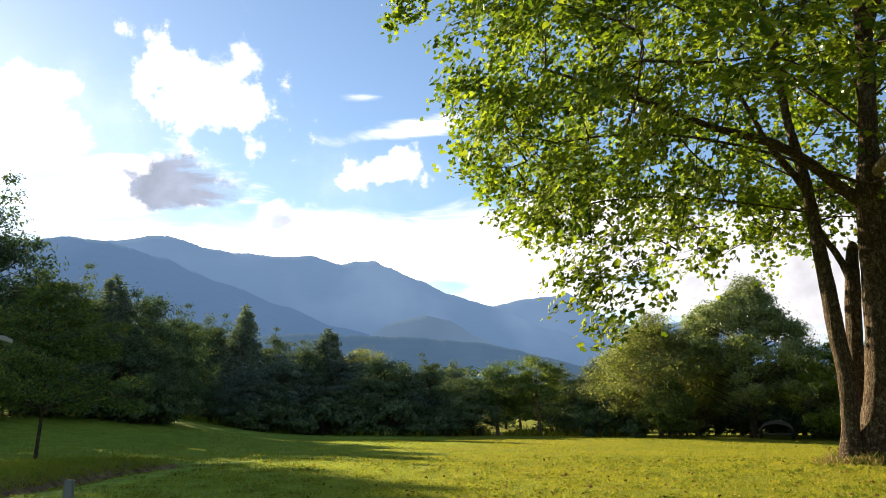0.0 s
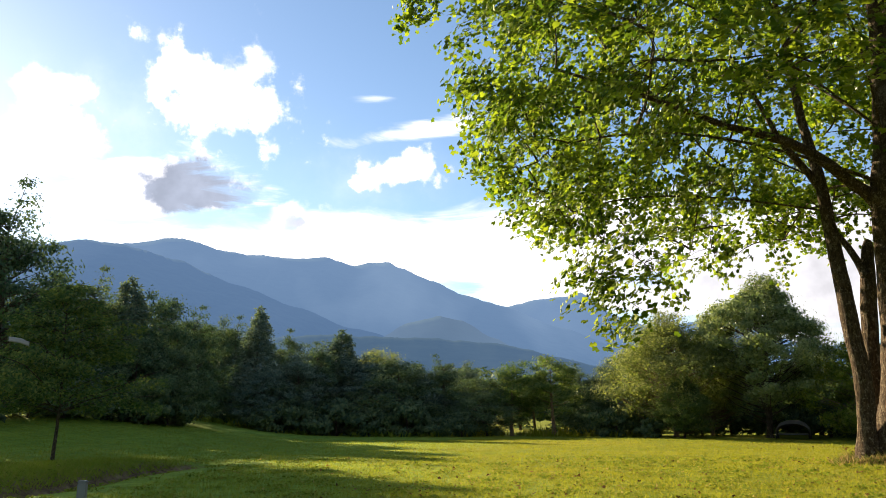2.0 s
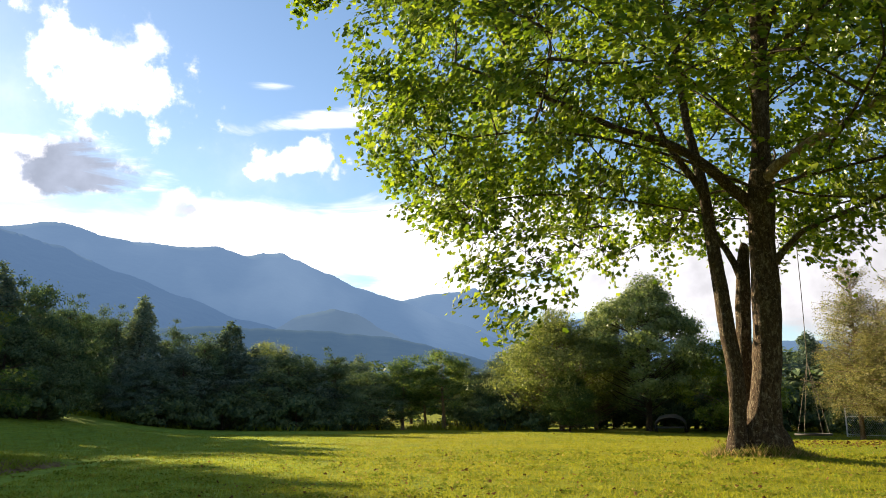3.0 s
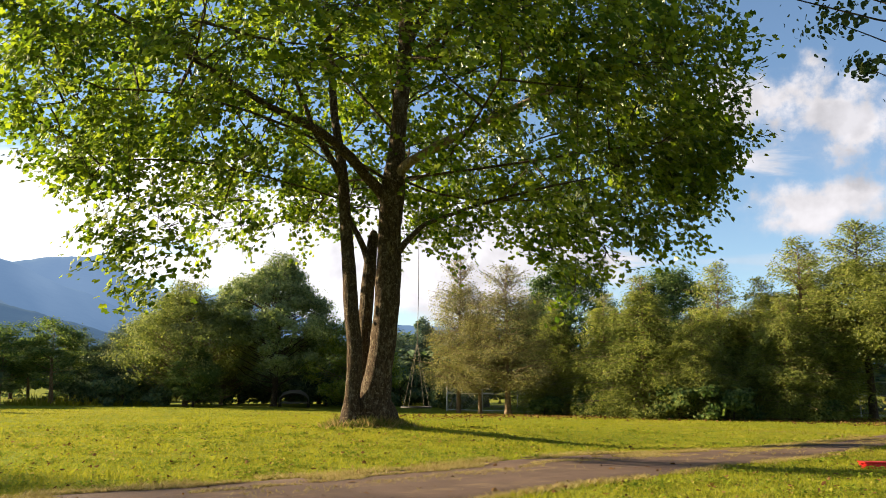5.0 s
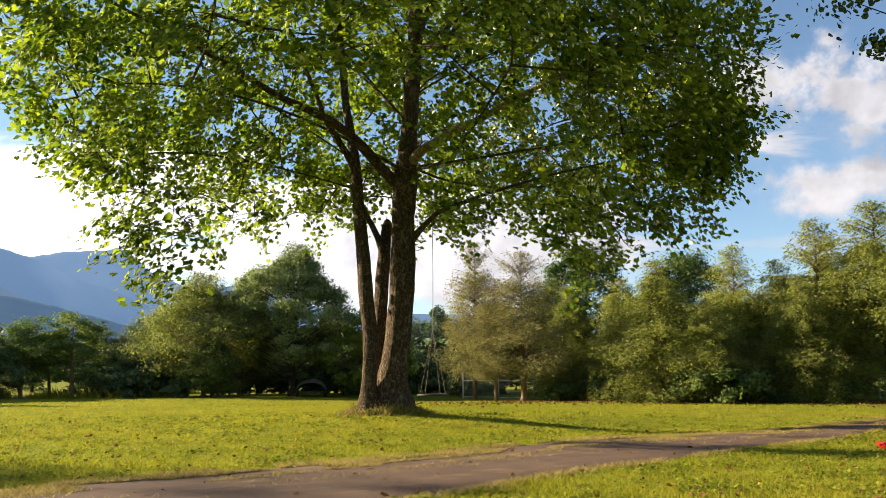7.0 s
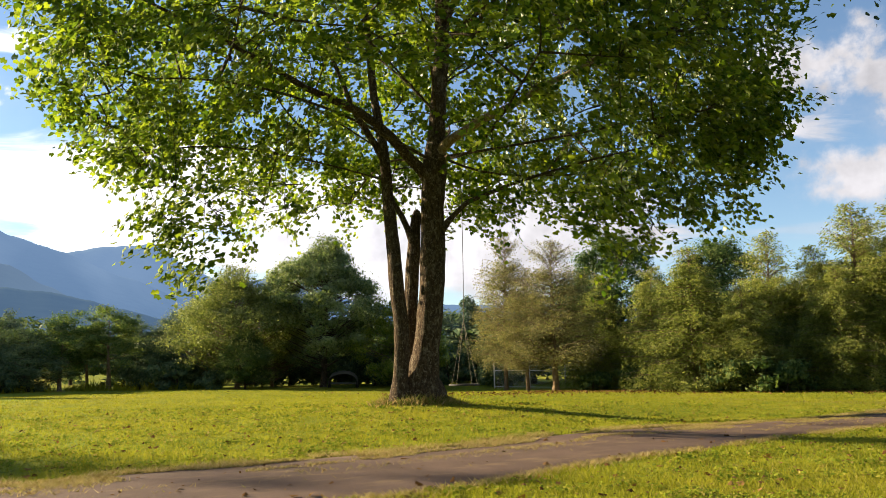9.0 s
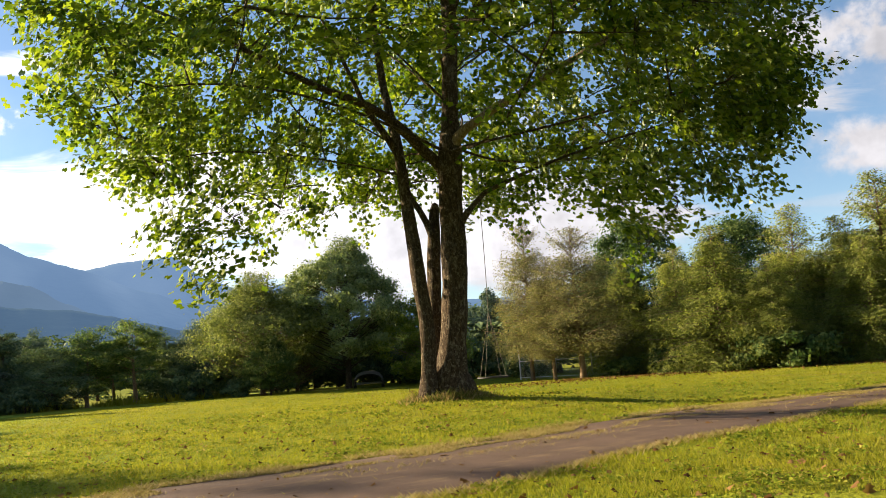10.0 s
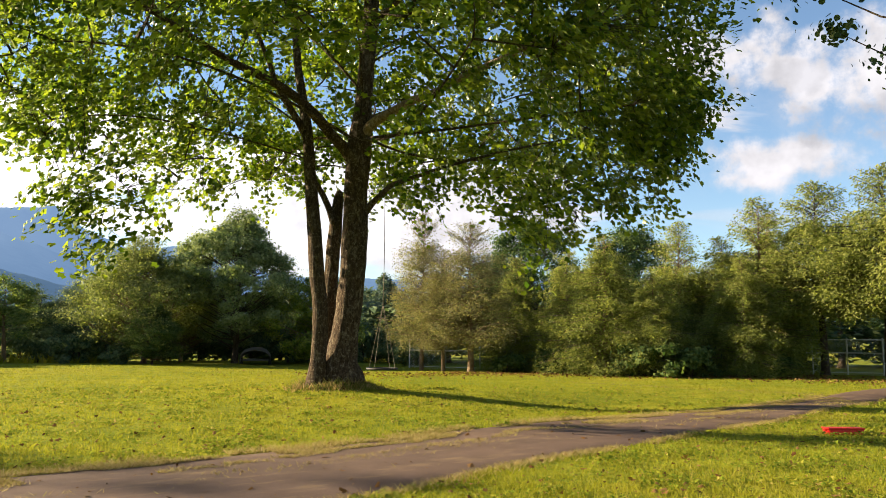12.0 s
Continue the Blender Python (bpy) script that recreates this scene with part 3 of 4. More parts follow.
def strip(name, xs, lo, hi, rows, lift, material, ragged):
    """A road's surface laid on the ground, with worn edges."""
    P = []
    for q in range(rows + 1):
        t = q / rows
        for x in xs:
            e = ragged * noise.noise((x * 1.3, t * 9, 5)) * (abs(t - 0.5) > 0.49) + ragged * 0.6 * noise.noise((x * 4.1, t * 9, 2)) * (abs(t - 0.5) > 0.49)
            y = lo(x) * (1 - t) + hi(x) * t + e
            crown = 0.03 * (1 - (2 * t - 1) ** 2) - 0.03 * (abs(t - 0.5) > 0.49)
            P.append((x, y, ground_z(x, y) + lift + crown))
    n = len(xs)
    i, j = np.meshgrid(np.arange(rows), np.arange(n - 1), indexing="ij")
    a = i * n + j
    return put(name, shade_smooth(mesh_np(name, P, np.stack([a, a + 1, a + n + 1, a + n], -1).reshape(-1, 4), material)))


road = tagged(strip("road", np.arange(-60, 60, 0.25), near_edge, far_edge, 16, 0.035, ASPHALT, 0.18), "worn grey-brown asphalt drive with ragged grassy edges", "road", kind="structure")


def hill(name, material, crest_at, d_front, d_crest, lo, hi, seed, rough=1.0):
    """A mountain: rises from its foot to a wooded crest, with spurs and hollows, and falls away behind."""
    azs = np.arange(lo, hi, 0.16)
    ss = [0, 0.12, 0.25, 0.38, 0.5, 0.62, 0.74, 0.85, 0.93, 1.0, 1.12]
    P = []
    for s in ss:
        for az in azs:
            spur = noise.fractal((az * 0.11 + seed, s * 1.4, seed), 1.0, 2.0, 4)
            d = d_front + (d_crest - d_front) * s * (1 + 0.06 * spur)
            top = d_crest * math.tan(radians(max(0.2, crest_at(az))))
            top *= 1 + rough * smooth(0.8, 1.0, s) * (0.008 * noise.fractal((az * 0.9, seed, 0), 0.9, 2.0, 4) + 0.004 * noise.noise((az * 7.0, seed, 3)))
            h = s ** 0.85 if s <= 1 else 1 - (s - 1) * 2.2
            z = 7 + (top - 7) * h * (1 + 0.16 * spur * s * (1 - min(s, 1)) * 3)
            P.append((d * math.sin(radians(az)), d * math.cos(radians(az)), z))
    n = len(azs)
    i, j = np.meshgrid(np.arange(len(ss) - 1), np.arange(n - 1), indexing="ij")
    a = i * n + j
    return put(name, shade_smooth(mesh_np(name, P, np.stack([a, a + 1, a + n + 1, a + n], -1).reshape(-1, 4), material)))


def ridge(*knots):
    """Crest elevation in degrees by azimuth, through a few summits and saddles."""
    ks, es = zip(*knots)

    def at(az):
        if az <= ks[0] or az >= ks[-1]:
            return es[0] if az <= ks[0] else es[-1]
        q = max(i for i in range(len(ks)) if ks[i] <= az)
        t = (az - ks[q]) / (ks[q + 1] - ks[q])
        t = 0.5 * t + 0.5 * t * t * (3 - 2 * t)
        return es[q] + (es[q + 1] - es[q]) * t
    return at


BACK = dict(kind="structure")
tagged(hill("backdrop_far_peak", HILL_FAR, ridge((-20, 4), (-2, 6.9), (3.5, 7.8), (6.0, 8.35), (8.0, 8.5), (8.9, 8.75), (9.6, 8.35), (11.2, 7.0), (14, 6.0), (18, 6.6), (24, 4.5), (60, 4.2), (95, 4)), 3400, 4300, -60, 95, 1.0), "far mountain peak with painted blue haze", "mountain", **BACK)
tagged(hill("backdrop_main_ridge", HILL_MAIN, ridge((-60, 8), (-30, 9), (-23, 11.55), (-20.2, 12.2), (-18.6, 12.0), (-17.2, 11.5), (-15, 11.3), (-12, 11.15), (-9.6, 11.3), (-8.6, 11.0), (-7.5, 10.65), (-6.4, 10.92), (-5.0, 10.95), (-4.3, 10.6), (-1.8, 9.7), (0.4, 8.7), (3.5, 7.85), (7, 6.4), (12, 4.6), (20, 3.2), (95, 3)), 2500, 3500, -75, 60, 4.0), "long wooded mountain ridge with painted blue haze", "mountain", **BACK)
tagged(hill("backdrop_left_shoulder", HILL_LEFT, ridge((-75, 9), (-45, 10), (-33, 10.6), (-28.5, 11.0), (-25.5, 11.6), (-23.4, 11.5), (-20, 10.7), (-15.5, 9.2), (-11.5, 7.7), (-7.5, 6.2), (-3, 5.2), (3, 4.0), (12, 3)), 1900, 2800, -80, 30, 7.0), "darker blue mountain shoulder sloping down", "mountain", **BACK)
tagged(hill("backdrop_knoll", HILL_KNOLL, ridge((-12, 3), (-6, 5.4), (-3.4, 6.7), (-1.2, 7.15), (0.4, 6.8), (2.5, 5.6), (4.7, 4.6), (9, 3.6), (16, 2.5)), 1700, 2100, -14, 18, 9.0), "rounded wooded knoll with painted haze and light streaks", "mountain", **BACK)
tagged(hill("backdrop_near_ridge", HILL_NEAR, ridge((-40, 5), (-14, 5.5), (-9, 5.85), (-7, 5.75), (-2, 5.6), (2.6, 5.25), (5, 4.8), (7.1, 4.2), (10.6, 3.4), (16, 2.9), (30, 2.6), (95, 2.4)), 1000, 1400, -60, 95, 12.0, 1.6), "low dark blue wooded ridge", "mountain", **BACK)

# ---- the great sycamore ----
def sycamore():
    rng = np.random.default_rng(5)
    root = thing("sycamore_tree", TREE.x, TREE.y)
    z0 = root.location.z
    rt, fw = np.array([0.883, -0.469, 0]), np.array([0.469, 0.883, 0])    # across and away, seen from the drive

    def L(*rows):
        return [(*(rt * u + fw * v)[:2], z - z0 if i else -0.3, r) for i, (u, v, z, r) in enumerate(rows)]

    def fine(line, n=5):
        """The same limb with more rings."""
        P = np.array(line)
        t = np.linspace(0, len(P) - 1, (len(P) - 1) * n + 1)
        s = np.array([[np.interp(q, range(len(P)), P[:, k]) for k in range(4)] for q in t])
        for k in range(4):
            s[1:-1, k] = 0.25 * s[:-2, k] + 0.5 * s[1:-1, k] + 0.25 * s[2:, k]
        return s.tolist()

    main = L((0.12, 0, 0.3, 0.90), (0.1, 0, 0.72, 0.70), (0.11, 0, 1.14, 0.50), (0.25, 0, 2.04, 0.405), (0.37, 0, 2.94, 0.412), (0.44, 0, 3.86, 0.406), (0.46, 0, 4.79, 0.405), (0.49, 0, 5.73, 0.385), (0.49, 0, 6.69, 0.376), (0.55, 0, 7.65, 0.40), (0.59, 0, 8.2, 0.42),
             (0.65, 0.05, 8.94, 0.325), (0.68, 0.1, 9.66, 0.27), (0.75, 0.1, 10.87, 0.252), (0.88, 0.2, 12.56, 0.25), (0.94, 0.3, 14.9, 0.22), (1.1, 0.2, 18, 0.15), (1.2, 0, 20.5, 0.09), (1.2, 0, 22.5, 0.03))
    left = L((-0.6, -0.5, 0.3, 0.40), (-0.59, -0.5, 0.88, 0.27), (-0.57, -0.5, 1.23, 0.235), (-0.54, -0.5, 2.01, 0.24), (-0.57, -0.5, 2.9, 0.233), (-0.68, -0.45, 3.8, 0.23), (-0.76, -0.4, 4.72, 0.218), (-0.85, -0.3, 5.65, 0.211), (-0.94, -0.2, 6.61, 0.2), (-1.03, -0.1, 7.58, 0.187), (-1.12, 0, 8.58, 0.17),
             (-1.29, 0.1, 9.59, 0.153), (-1.48, 0.2, 10.61, 0.135), (-1.7, 0.6, 13, 0.11), (-2.0, 1.0, 15.5, 0.08), (-2.2, 1.4, 18, 0.03))
    stub = L((-0.2, 0.7, 0.3, 0.45), (-0.24, 0.7, 2.05, 0.25), (-0.28, 0.75, 2.98, 0.25), (-0.25, 0.8, 3.93, 0.23), (-0.20, 0.8, 4.89, 0.22), (-0.12, 0.85, 5.87, 0.20), (-0.06, 0.9, 6.56, 0.17), (-0.04, 0.9, 6.75, 0.11))
    llimb = L((0.51, 0, 7.61, 0.30), (0.16, -0.15, 7.92, 0.207), (-0.35, -0.4, 8.37, 0.177), (-0.78, -0.7, 8.81, 0.166), (-1.29, -1.1, 9.21, 0.146), (-1.88, -1.6, 9.49, 0.134), (-2.5, -2.2, 9.63, 0.122), (-3.19, -3, 9.7, 0.10), (-5, -4.2, 10.5, 0.07), (-7.5, -5.4, 11.5, 0.04))
    rlimb = L((0.54, 0, 8.04, 0.265), (0.82, -0.2, 8.64, 0.189), (1.15, -0.45, 8.91, 0.16), (1.61, -0.8, 9.1, 0.139), (2.19, -1.2, 9.36, 0.129), (2.92, -1.8, 9.51, 0.117), (3.6, -2.4, 9.8, 0.09), (6, -3.4, 10.8, 0.07), (9, -4.2, 12, 0.04))
    low = L((0.73, 0, 5.93, 0.15), (1.13, -0.2, 6.32, 0.093), (1.63, -0.5, 6.77, 0.083), (2.33, -1, 6.94, 0.073), (3.17, -1.6, 7.16, 0.054), (5, -2.2, 7.6, 0.04), (7, -3, 7.9, 0.02))
    stick = L((-0.2, 0.6, 5.72, 0.133), (-0.35, 0.65, 6.09, 0.115), (-0.57, 0.7, 6.57, 0.106), (-0.81, 0.8, 6.97, 0.097), (-0.98, 0.9, 7.33, 0.07))
    fork = L((-1.14, 0, 8.22, 0.132), (-1.4, -0.2, 8.8, 0.113), (-1.74, -0.4, 9.31, 0.112), (-2.11, -0.6, 9.88, 0.093), (-2.37, -0.9, 10.58, 0.074), (-3.2, -1.6, 12.5, 0.05))
    high = L((0.91, 0.2, 13.08, 0.158), (1.13, 0, 13.48, 0.128), (1.36, -0.3, 13.92, 0.107), (1.71, -0.6, 14.41, 0.087), (3, -1.5, 16, 0.05))
    side = L((0.85, 0.2, 12.14, 0.157), (1.14, 0, 12.53, 0.117), (1.51, -0.4, 12.74, 0.106), (1.99, -0.9, 13.05, 0.076), (4, -2, 14, 0.04))
    for ln in (llimb, rlimb, low, stick, fork, high, side):
        ln[0] = (*ln[0][:2], ln[1][2] - 0.45, ln[0][3])
    limbs = [llimb, rlimb, low, stick, fork, high, side]
    for u, v, z, h0 in ((-6, -6, 14, 10), (-8, 1, 13, 8.5), (-5, 6, 15, 10), (0, 8, 14, 9), (5, 6, 15, 10.5), (8.5, 1, 15, 11), (6, -5, 17, 12), (-1, -8, 14, 9.5), (2, -7, 18, 13), (-4, -2, 20, 14), (4, 2, 21, 15), (0, 4, 21, 16),
                        (-7.5, -4.5, 9.5, 8.2), (-8.5, -1.5, 8.2, 7.6), (8.2, -4.5, 8.5, 8.3), (3, -8, 8.8, 8.4), (-3, 8, 8.5, 8.0), (7, 5, 9, 8.5)):
        s = main if u > -3 or abs(v) > 4 else left
        k = min(fine(s)[40:-4], key=lambda p: abs(p[2] + z0 - h0))
        e = rt * u + fw * v
        limbs.append(bent(k[:3], (e[0], e[1], z - z0), max(0.03, k[3] * 0.13), 0.025, 9, rng, 0.04, 0.12))
    put("trunk", tube_mesh("trunk", [fine(main)], BARK, 20, 0.16), root, "thick grey-brown plated trunk")
    put("stem", tube_mesh("stem", [fine(left)], BARK, 16, 0.14), root, "slender leaning second stem")
    put("stem", tube_mesh("stem", [fine(stub)], BARK, 14, 0.16), root, "broken-off middle stem")
    put("limb", tube_mesh("limb", [fine(llimb)], BARK, 10, 0.12), root)
    put("limb", tube_mesh("limb", [fine(rlimb)], BARK_SUN_TINT, 10, 0.12), root, "limb with sunlight painted into pale bark")
    put("limb", tube_mesh("limb", [fine(low)], BARK_DARK, 8, 0.1), root)
    for ln in limbs[3:]:
        put("limb", tube_mesh("limb", [ln], BARK, 7, 0.1), root)

    # crown: boughs grow from the nearest limb, twigs from the nearest bough
    R, zc, up, down = 11.6, 10.5, 12.5, 5.6
    cen = rt * -0.1 + fw * -0.9

    def inside(lo, hi, n, gaps=0.0):
        out = []
        while len(out) < n:
            q = rng.uniform(-1, 1, 3)
            k = 2.8 if q[2] > 0 else 1.9
            s = (math.hypot(q[0], q[1]) ** k + abs(q[2]) ** 2.3) ** (1 / k)
            if not lo < s < hi:
                continue
            r = math.hypot(q[0], q[1])
            z = zc + q[2] * (up if q[2] > 0 else down)
            p = cen + rt * q[0] * R + fw * q[1] * R + (0, 0, z - z0)
            if z < 6.6 and r < 0.42:
                continue
            if z < 8.2 and r < 0.34:
                continue
            if abs(q[0]) < 0.5 and z < 8.0 and rng.random() < 0.6:
                continue
            back = 26.0 + q[1] * R - 0.9
            if q[1] < 0.05 and -1.7 < q[0] * R * 26 / back < 2.2 and 1.5 + (z - 1.5) * 26 / back < 11.8 and rng.random() < 0.72 - 0.4 * smooth(8.5, 10.0, 1.5 + (z - 1.5) * 26 / back):
                continue          # the open middle of the crown, where the limbs show
            if q[1] > 0.25 and q[0] < 0.15 and z < 10 and rng.random() < 0.3:
                continue
            if noise.noise((p[0] * 0.5, p[1] * 0.5, p[2] * 0.8)) < gaps + 0.24 * (1 - smooth(7.0, 9.5, z)):
                continue
            if z < 7.5 and noise.noise((p[0] * 0.25 + 9, p[1] * 0.25, 4)) < 0.02:
                continue
            if q[0] < -0.2 and r > 1.05 - 0.18 * (1 - smooth(6.5, 10.5, z)) - 0.10 * smooth(12, 16, z):
                continue
            out.append(p)
        return np.array(out)

    nodes = np.array([p[:3] for ln in [main[9:], left[9:], *limbs] for p in ln])
    boughs = []
    for p in inside(0.3, 0.9, 300):
        d = np.linalg.norm(nodes - p, axis=1) + 0.7 * np.maximum(0, nodes[:, 2] - p[2])
        k = nodes[np.argmin(d)]
        ln = bent(k, p, 0.022 + 0.008 * np.linalg.norm(p - k), 0.012, 6, rng, 0.05, 0.09)
        boughs.append(ln)
        nodes = np.concatenate([nodes, [q[:3] for q in ln[2:]]])
    ends = np.concatenate([inside(0.72, 1.04, 2550, -0.22), inside(0.35, 0.75, 640, -0.18)])
    # hanging sprays below the skirt
    hang = []
    for u, v, z, n, wide in ((-5.9, -5.0, 3.6, 20, 0.42), (-5.5, -5.2, 4.5, 18, 0.6), (-5.0, -5.0, 5.4, 14, 0.7), (5.2, -5.6, 3.9, 20, 0.5), (4.4, -5.8, 4.8, 18, 0.7), (6.2, -5.0, 5.0, 26, 0.8), (7.4, -4.4, 5.4, 26, 0.7), (8.8, -3.4, 5.9, 34, 0.7), (9.6, -2.6, 6.6, 26, 0.7), (10.3, -2.4, 7.4, 28, 0.8), (10.8, -1.5, 8.4, 30, 0.8), (11.0, -1.0, 9.6, 26, 0.8),
                             (-3.6, -3, 5.9, 16, 0.6), (2.6, -2, 6.2, 20, 0.6), (-12.7, -3.5, 15.0, 7, 0.4), (-12.9, -3.5, 15.6, 7, 0.4)):
        c = cen + rt * u + fw * v + (0, 0, z - z0)
        k = nodes[np.argmin(np.linalg.norm(nodes - c - (0, 0, 1.6), axis=1))]
        strand = bent(k, c, 0.014, 0.006, 8, rng, 0.12, 0.06)
        boughs.append(strand)
        hang.append(np.array([strand[int(rng.integers(3, 8))][:3] for _ in range(n)]) + rng.normal(0, wide, (n, 3)) * (1, 1, 0.6))
        nodes = np.concatenate([nodes, [q[:3] for q in strand[2:]]])
    ends = np.concatenate([ends, *hang])
    put("bough", tube_mesh("bough", boughs, BARK_DARK, 5), root)["kind"] = "stuff"
    twigs, P, N = [], [], []
    for p in ends:
        k = nodes[np.argmin(np.linalg.norm(nodes - p, axis=1))]
        ln = bent(k, p, 0.011, 0.004, 4, rng, 0.04, 0.08)
        twigs.append(ln)
        n = int(rng.integers(30, 45) * (0.62 + 0.38 * smooth(7.0, 11.0, p[2] + z0)))
        t = rng.uniform(0.45, 1.08, n)
        a, b = np.array(ln[1][:3]), np.array(ln[-1][:3])
        away = (p - cen) * (1, 1, 0)
        face = 0.55 * away / (np.linalg.norm(away) + 1e-6) + rng.normal(0, 0.32, 3) + (0, 0, 0.62)
        face /= np.linalg.norm(face)
        off = rng.normal(0, 0.27, (n, 3))
        off -= 0.62 * (off @ face)[:, None] * face
        P.append(a + (b - a) * t[:, None] + off)
        N.append(rng.normal(0, 0.34, (n, 3)) + face)
    put("twig", tube_mesh("twig", twigs, BARK_DARK, 3), root)["kind"] = "stuff"
    P, N = np.concatenate(P), np.concatenate(N)
    S = rng.uniform(0.11, 0.22, len(P))
    V, Fc = leaves(P, N, S, LOBED, rng, 0.3)
    put("crown", mesh_np("crown", V, Fc, SYCAMORE), root)["kind"] = "stuff"
    # single leaves that can be told apart on the outer sprays towards the drive
    V, Fc = leaves(np.zeros((3, 3)), np.array([(0, 0, 1.0), (0.2, 0, 1.0), (0, 0.3, 1.0)]), np.array([0.18, 0.20, 0.16]), LOBED, rng, 0.3)
    k = len(V) // 3
    forms = [mesh_np("leaf", V[i * k:(i + 1) * k], Fc[2 * i:2 * i + 2] - i * k, SYCAMORE) for i in range(3)]
    rim = [p for p in ends if (p - cen) @ fw < -3 and p[2] + z0 < 8.5]
    for i in range(300):
        p = rim[int(rng.integers(len(rim)))] + rng.normal(0, 0.28, 3)
        ob = put("leaf", forms[i % 3], root)
        ob.matrix_local = pose(*p, *rng.uniform(-50, 50, 2), rng.uniform(0, 360))
    return tagged(root, "great many-stemmed sycamore with broad lobed green leaves", "tree")


sycamore()

# ---- wood edge ----
SHELF = {}


def tree(kind, az, d, top, width=None, label="", turn=None):
    """Sets a tree at an azimuth and a distance; top: the elevation of its tip. The first of a kind is built, the rest are copies."""
    x, y = d * math.sin(radians(az)), d * math.cos(radians(az))
    g = ground_z(x, y)
    H = 1.55 + d * math.tan(radians(top)) - g
    make, H0, R0, text = KINDS[kind]
    if kind not in SHELF:
        SHELF[kind] = (make(), [])
        ob = SHELF[kind][0]
    else:
        ob = None
    f = H / H0
    w = f if width is None else width / R0
    m = pose(x, y, g, 0, 0, (az * 47 + d * 13) % 360 if turn is None else turn) @ Matrix.Diagonal((w, w, f, 1))
    if ob:
        ob.matrix_world = m
    else:
        ob = copy_thing(SHELF[kind][0], Matrix.Identity(4))
        ob.matrix_world = m
    return tagged(ob, label or text, "tree", "trees of the wood edge")


KINDS = {
    "oak": (lambda: broadleaf("oak_tree", 11, 14, 4.6, 1.2, 20400, 0.21, LEAF_DARK_HAZE, BARK_DARK, airy=0.8, clumps=170, loose=0.095), 14, 4.6, "dark green shaded broadleaf tree at the wood edge"),
    "round": (lambda: broadleaf("round_tree", 12, 9, 4.4, 0.1, 22000, 0.20, LEAF_DARK_HAZE, BARK_DARK, airy=0.7, clumps=150, loose=0.10), 9, 4.4, "dense dark round broadleaf tree reaching the ground"),
    "ash": (lambda: broadleaf("ash_tree", 13, 10, 4.2, 0.6, 22000, 0.20, LEAF_BLUE_HAZE, BARK_DARK, airy=0.8, squash=1.3, clumps=140, loose=0.095), 10, 4.2, "green broadleaf tree in shade, leaves tinted with haze"),
    "maple": (lambda: broadleaf("maple_tree", 14, 11.5, 5.2, 1.3, 44000, 0.19, LEAF_MID, BARK_DARK, airy=0.45, squash=1.7, clumps=260, loose=0.09), 11.5, 5.2, "tall dense green broadleaf tree lit from one side"),
    "layered": (lambda: broadleaf("maple_tree", 31, 10, 4.6, 1.1, 60000, 0.165, LEAF_MAPLE, BARK_DARK, airy=0.5, squash=0.3, clumps=280, loose=0.068, cone=0.85), 10, 4.6, "tall green maple with layered leafy boughs and a dark trunk"),
    "willow": (lambda: broadleaf("willow_tree", 15, 9.5, 4.4, 0.4, 44000, 0.15, LEAF_WILLOW, BARK_TAN, airy=0.6, squash=0.6, clumps=280, loose=0.10, cone=0.6), 9.5, 4.4, "light olive feathery broadleaf tree"),
    "lime": (lambda: broadleaf("young_lime_tree", 16, 7, 2.8, 0.5, 18000, 0.17, LEAF_LIME, BARK_TAN, airy=0.5, clumps=130, loose=0.11), 7, 2.8, "young yellow-green tree glowing in the sun"),
    "pine": (lambda: conifer("pine_tree", 21, 12, 3.6, 0.6, 20000, 0.28, LEAF_BLUE_HAZE, BARK_DARK, 0.05, -0.02, 56, 1.7, 0.5), 12, 3.2, "shaded pine at the wood edge, leaves tinted with haze"),
    "palepine": (lambda: broadleaf("pale_pine_tree", 22, 9, 2.5, 2.6, 17000, 0.17, LEAF_PALE, BARK_TAN, airy=0.8, clumps=60, loose=0.15), 9, 2.5, "open-crowned sunlit pine with a bare stem"),
    "hemlock": (lambda: conifer("hemlock_tree", 23, 10, 4.4, 0.3, 46000, 0.17, LEAF_OLIVE, BARK_TAN, 0.12, 0.10, 60), 10, 4.4, "bushy olive-green hemlock with feathery boughs"),
    "hemlock_b": (lambda: conifer("hemlock_tree", 24, 11, 3.8, 0.5, 44000, 0.17, LEAF_OLIVE, BARK_TAN, 0.34, 0.06, 60), 11, 3.8, "tall olive hemlock with a thin feathery top"),
    "hemlock_c": (lambda: conifer("hemlock_tree", 26, 11, 4.2, 3.4, 42000, 0.17, LEAF_OLIVE, BARK_DARK, 0.3, 0.06, 54), 11, 4.2, "tall hemlock with a clear dark trunk and olive boughs"),
    "cedar": (lambda: conifer("cedar_tree", 25, 10, 3.9, 1.6, 36000, 0.13, LEAF_BRONZE, BARK_TAN, 0.25, -0.14, 60), 10, 3.9, "bronze-olive cedar with bare lower twigs and tan trunk"),
    "deep": (lambda: broadleaf("deep_wood_tree", 17, 12, 5.0, 0.5, 3000, 0.7, LEAF_DARK_HAZE, BARK_DARK, airy=0.5, clumps=50), 12, 5.0, "dark woodland tree in the depth of the wood"),
}
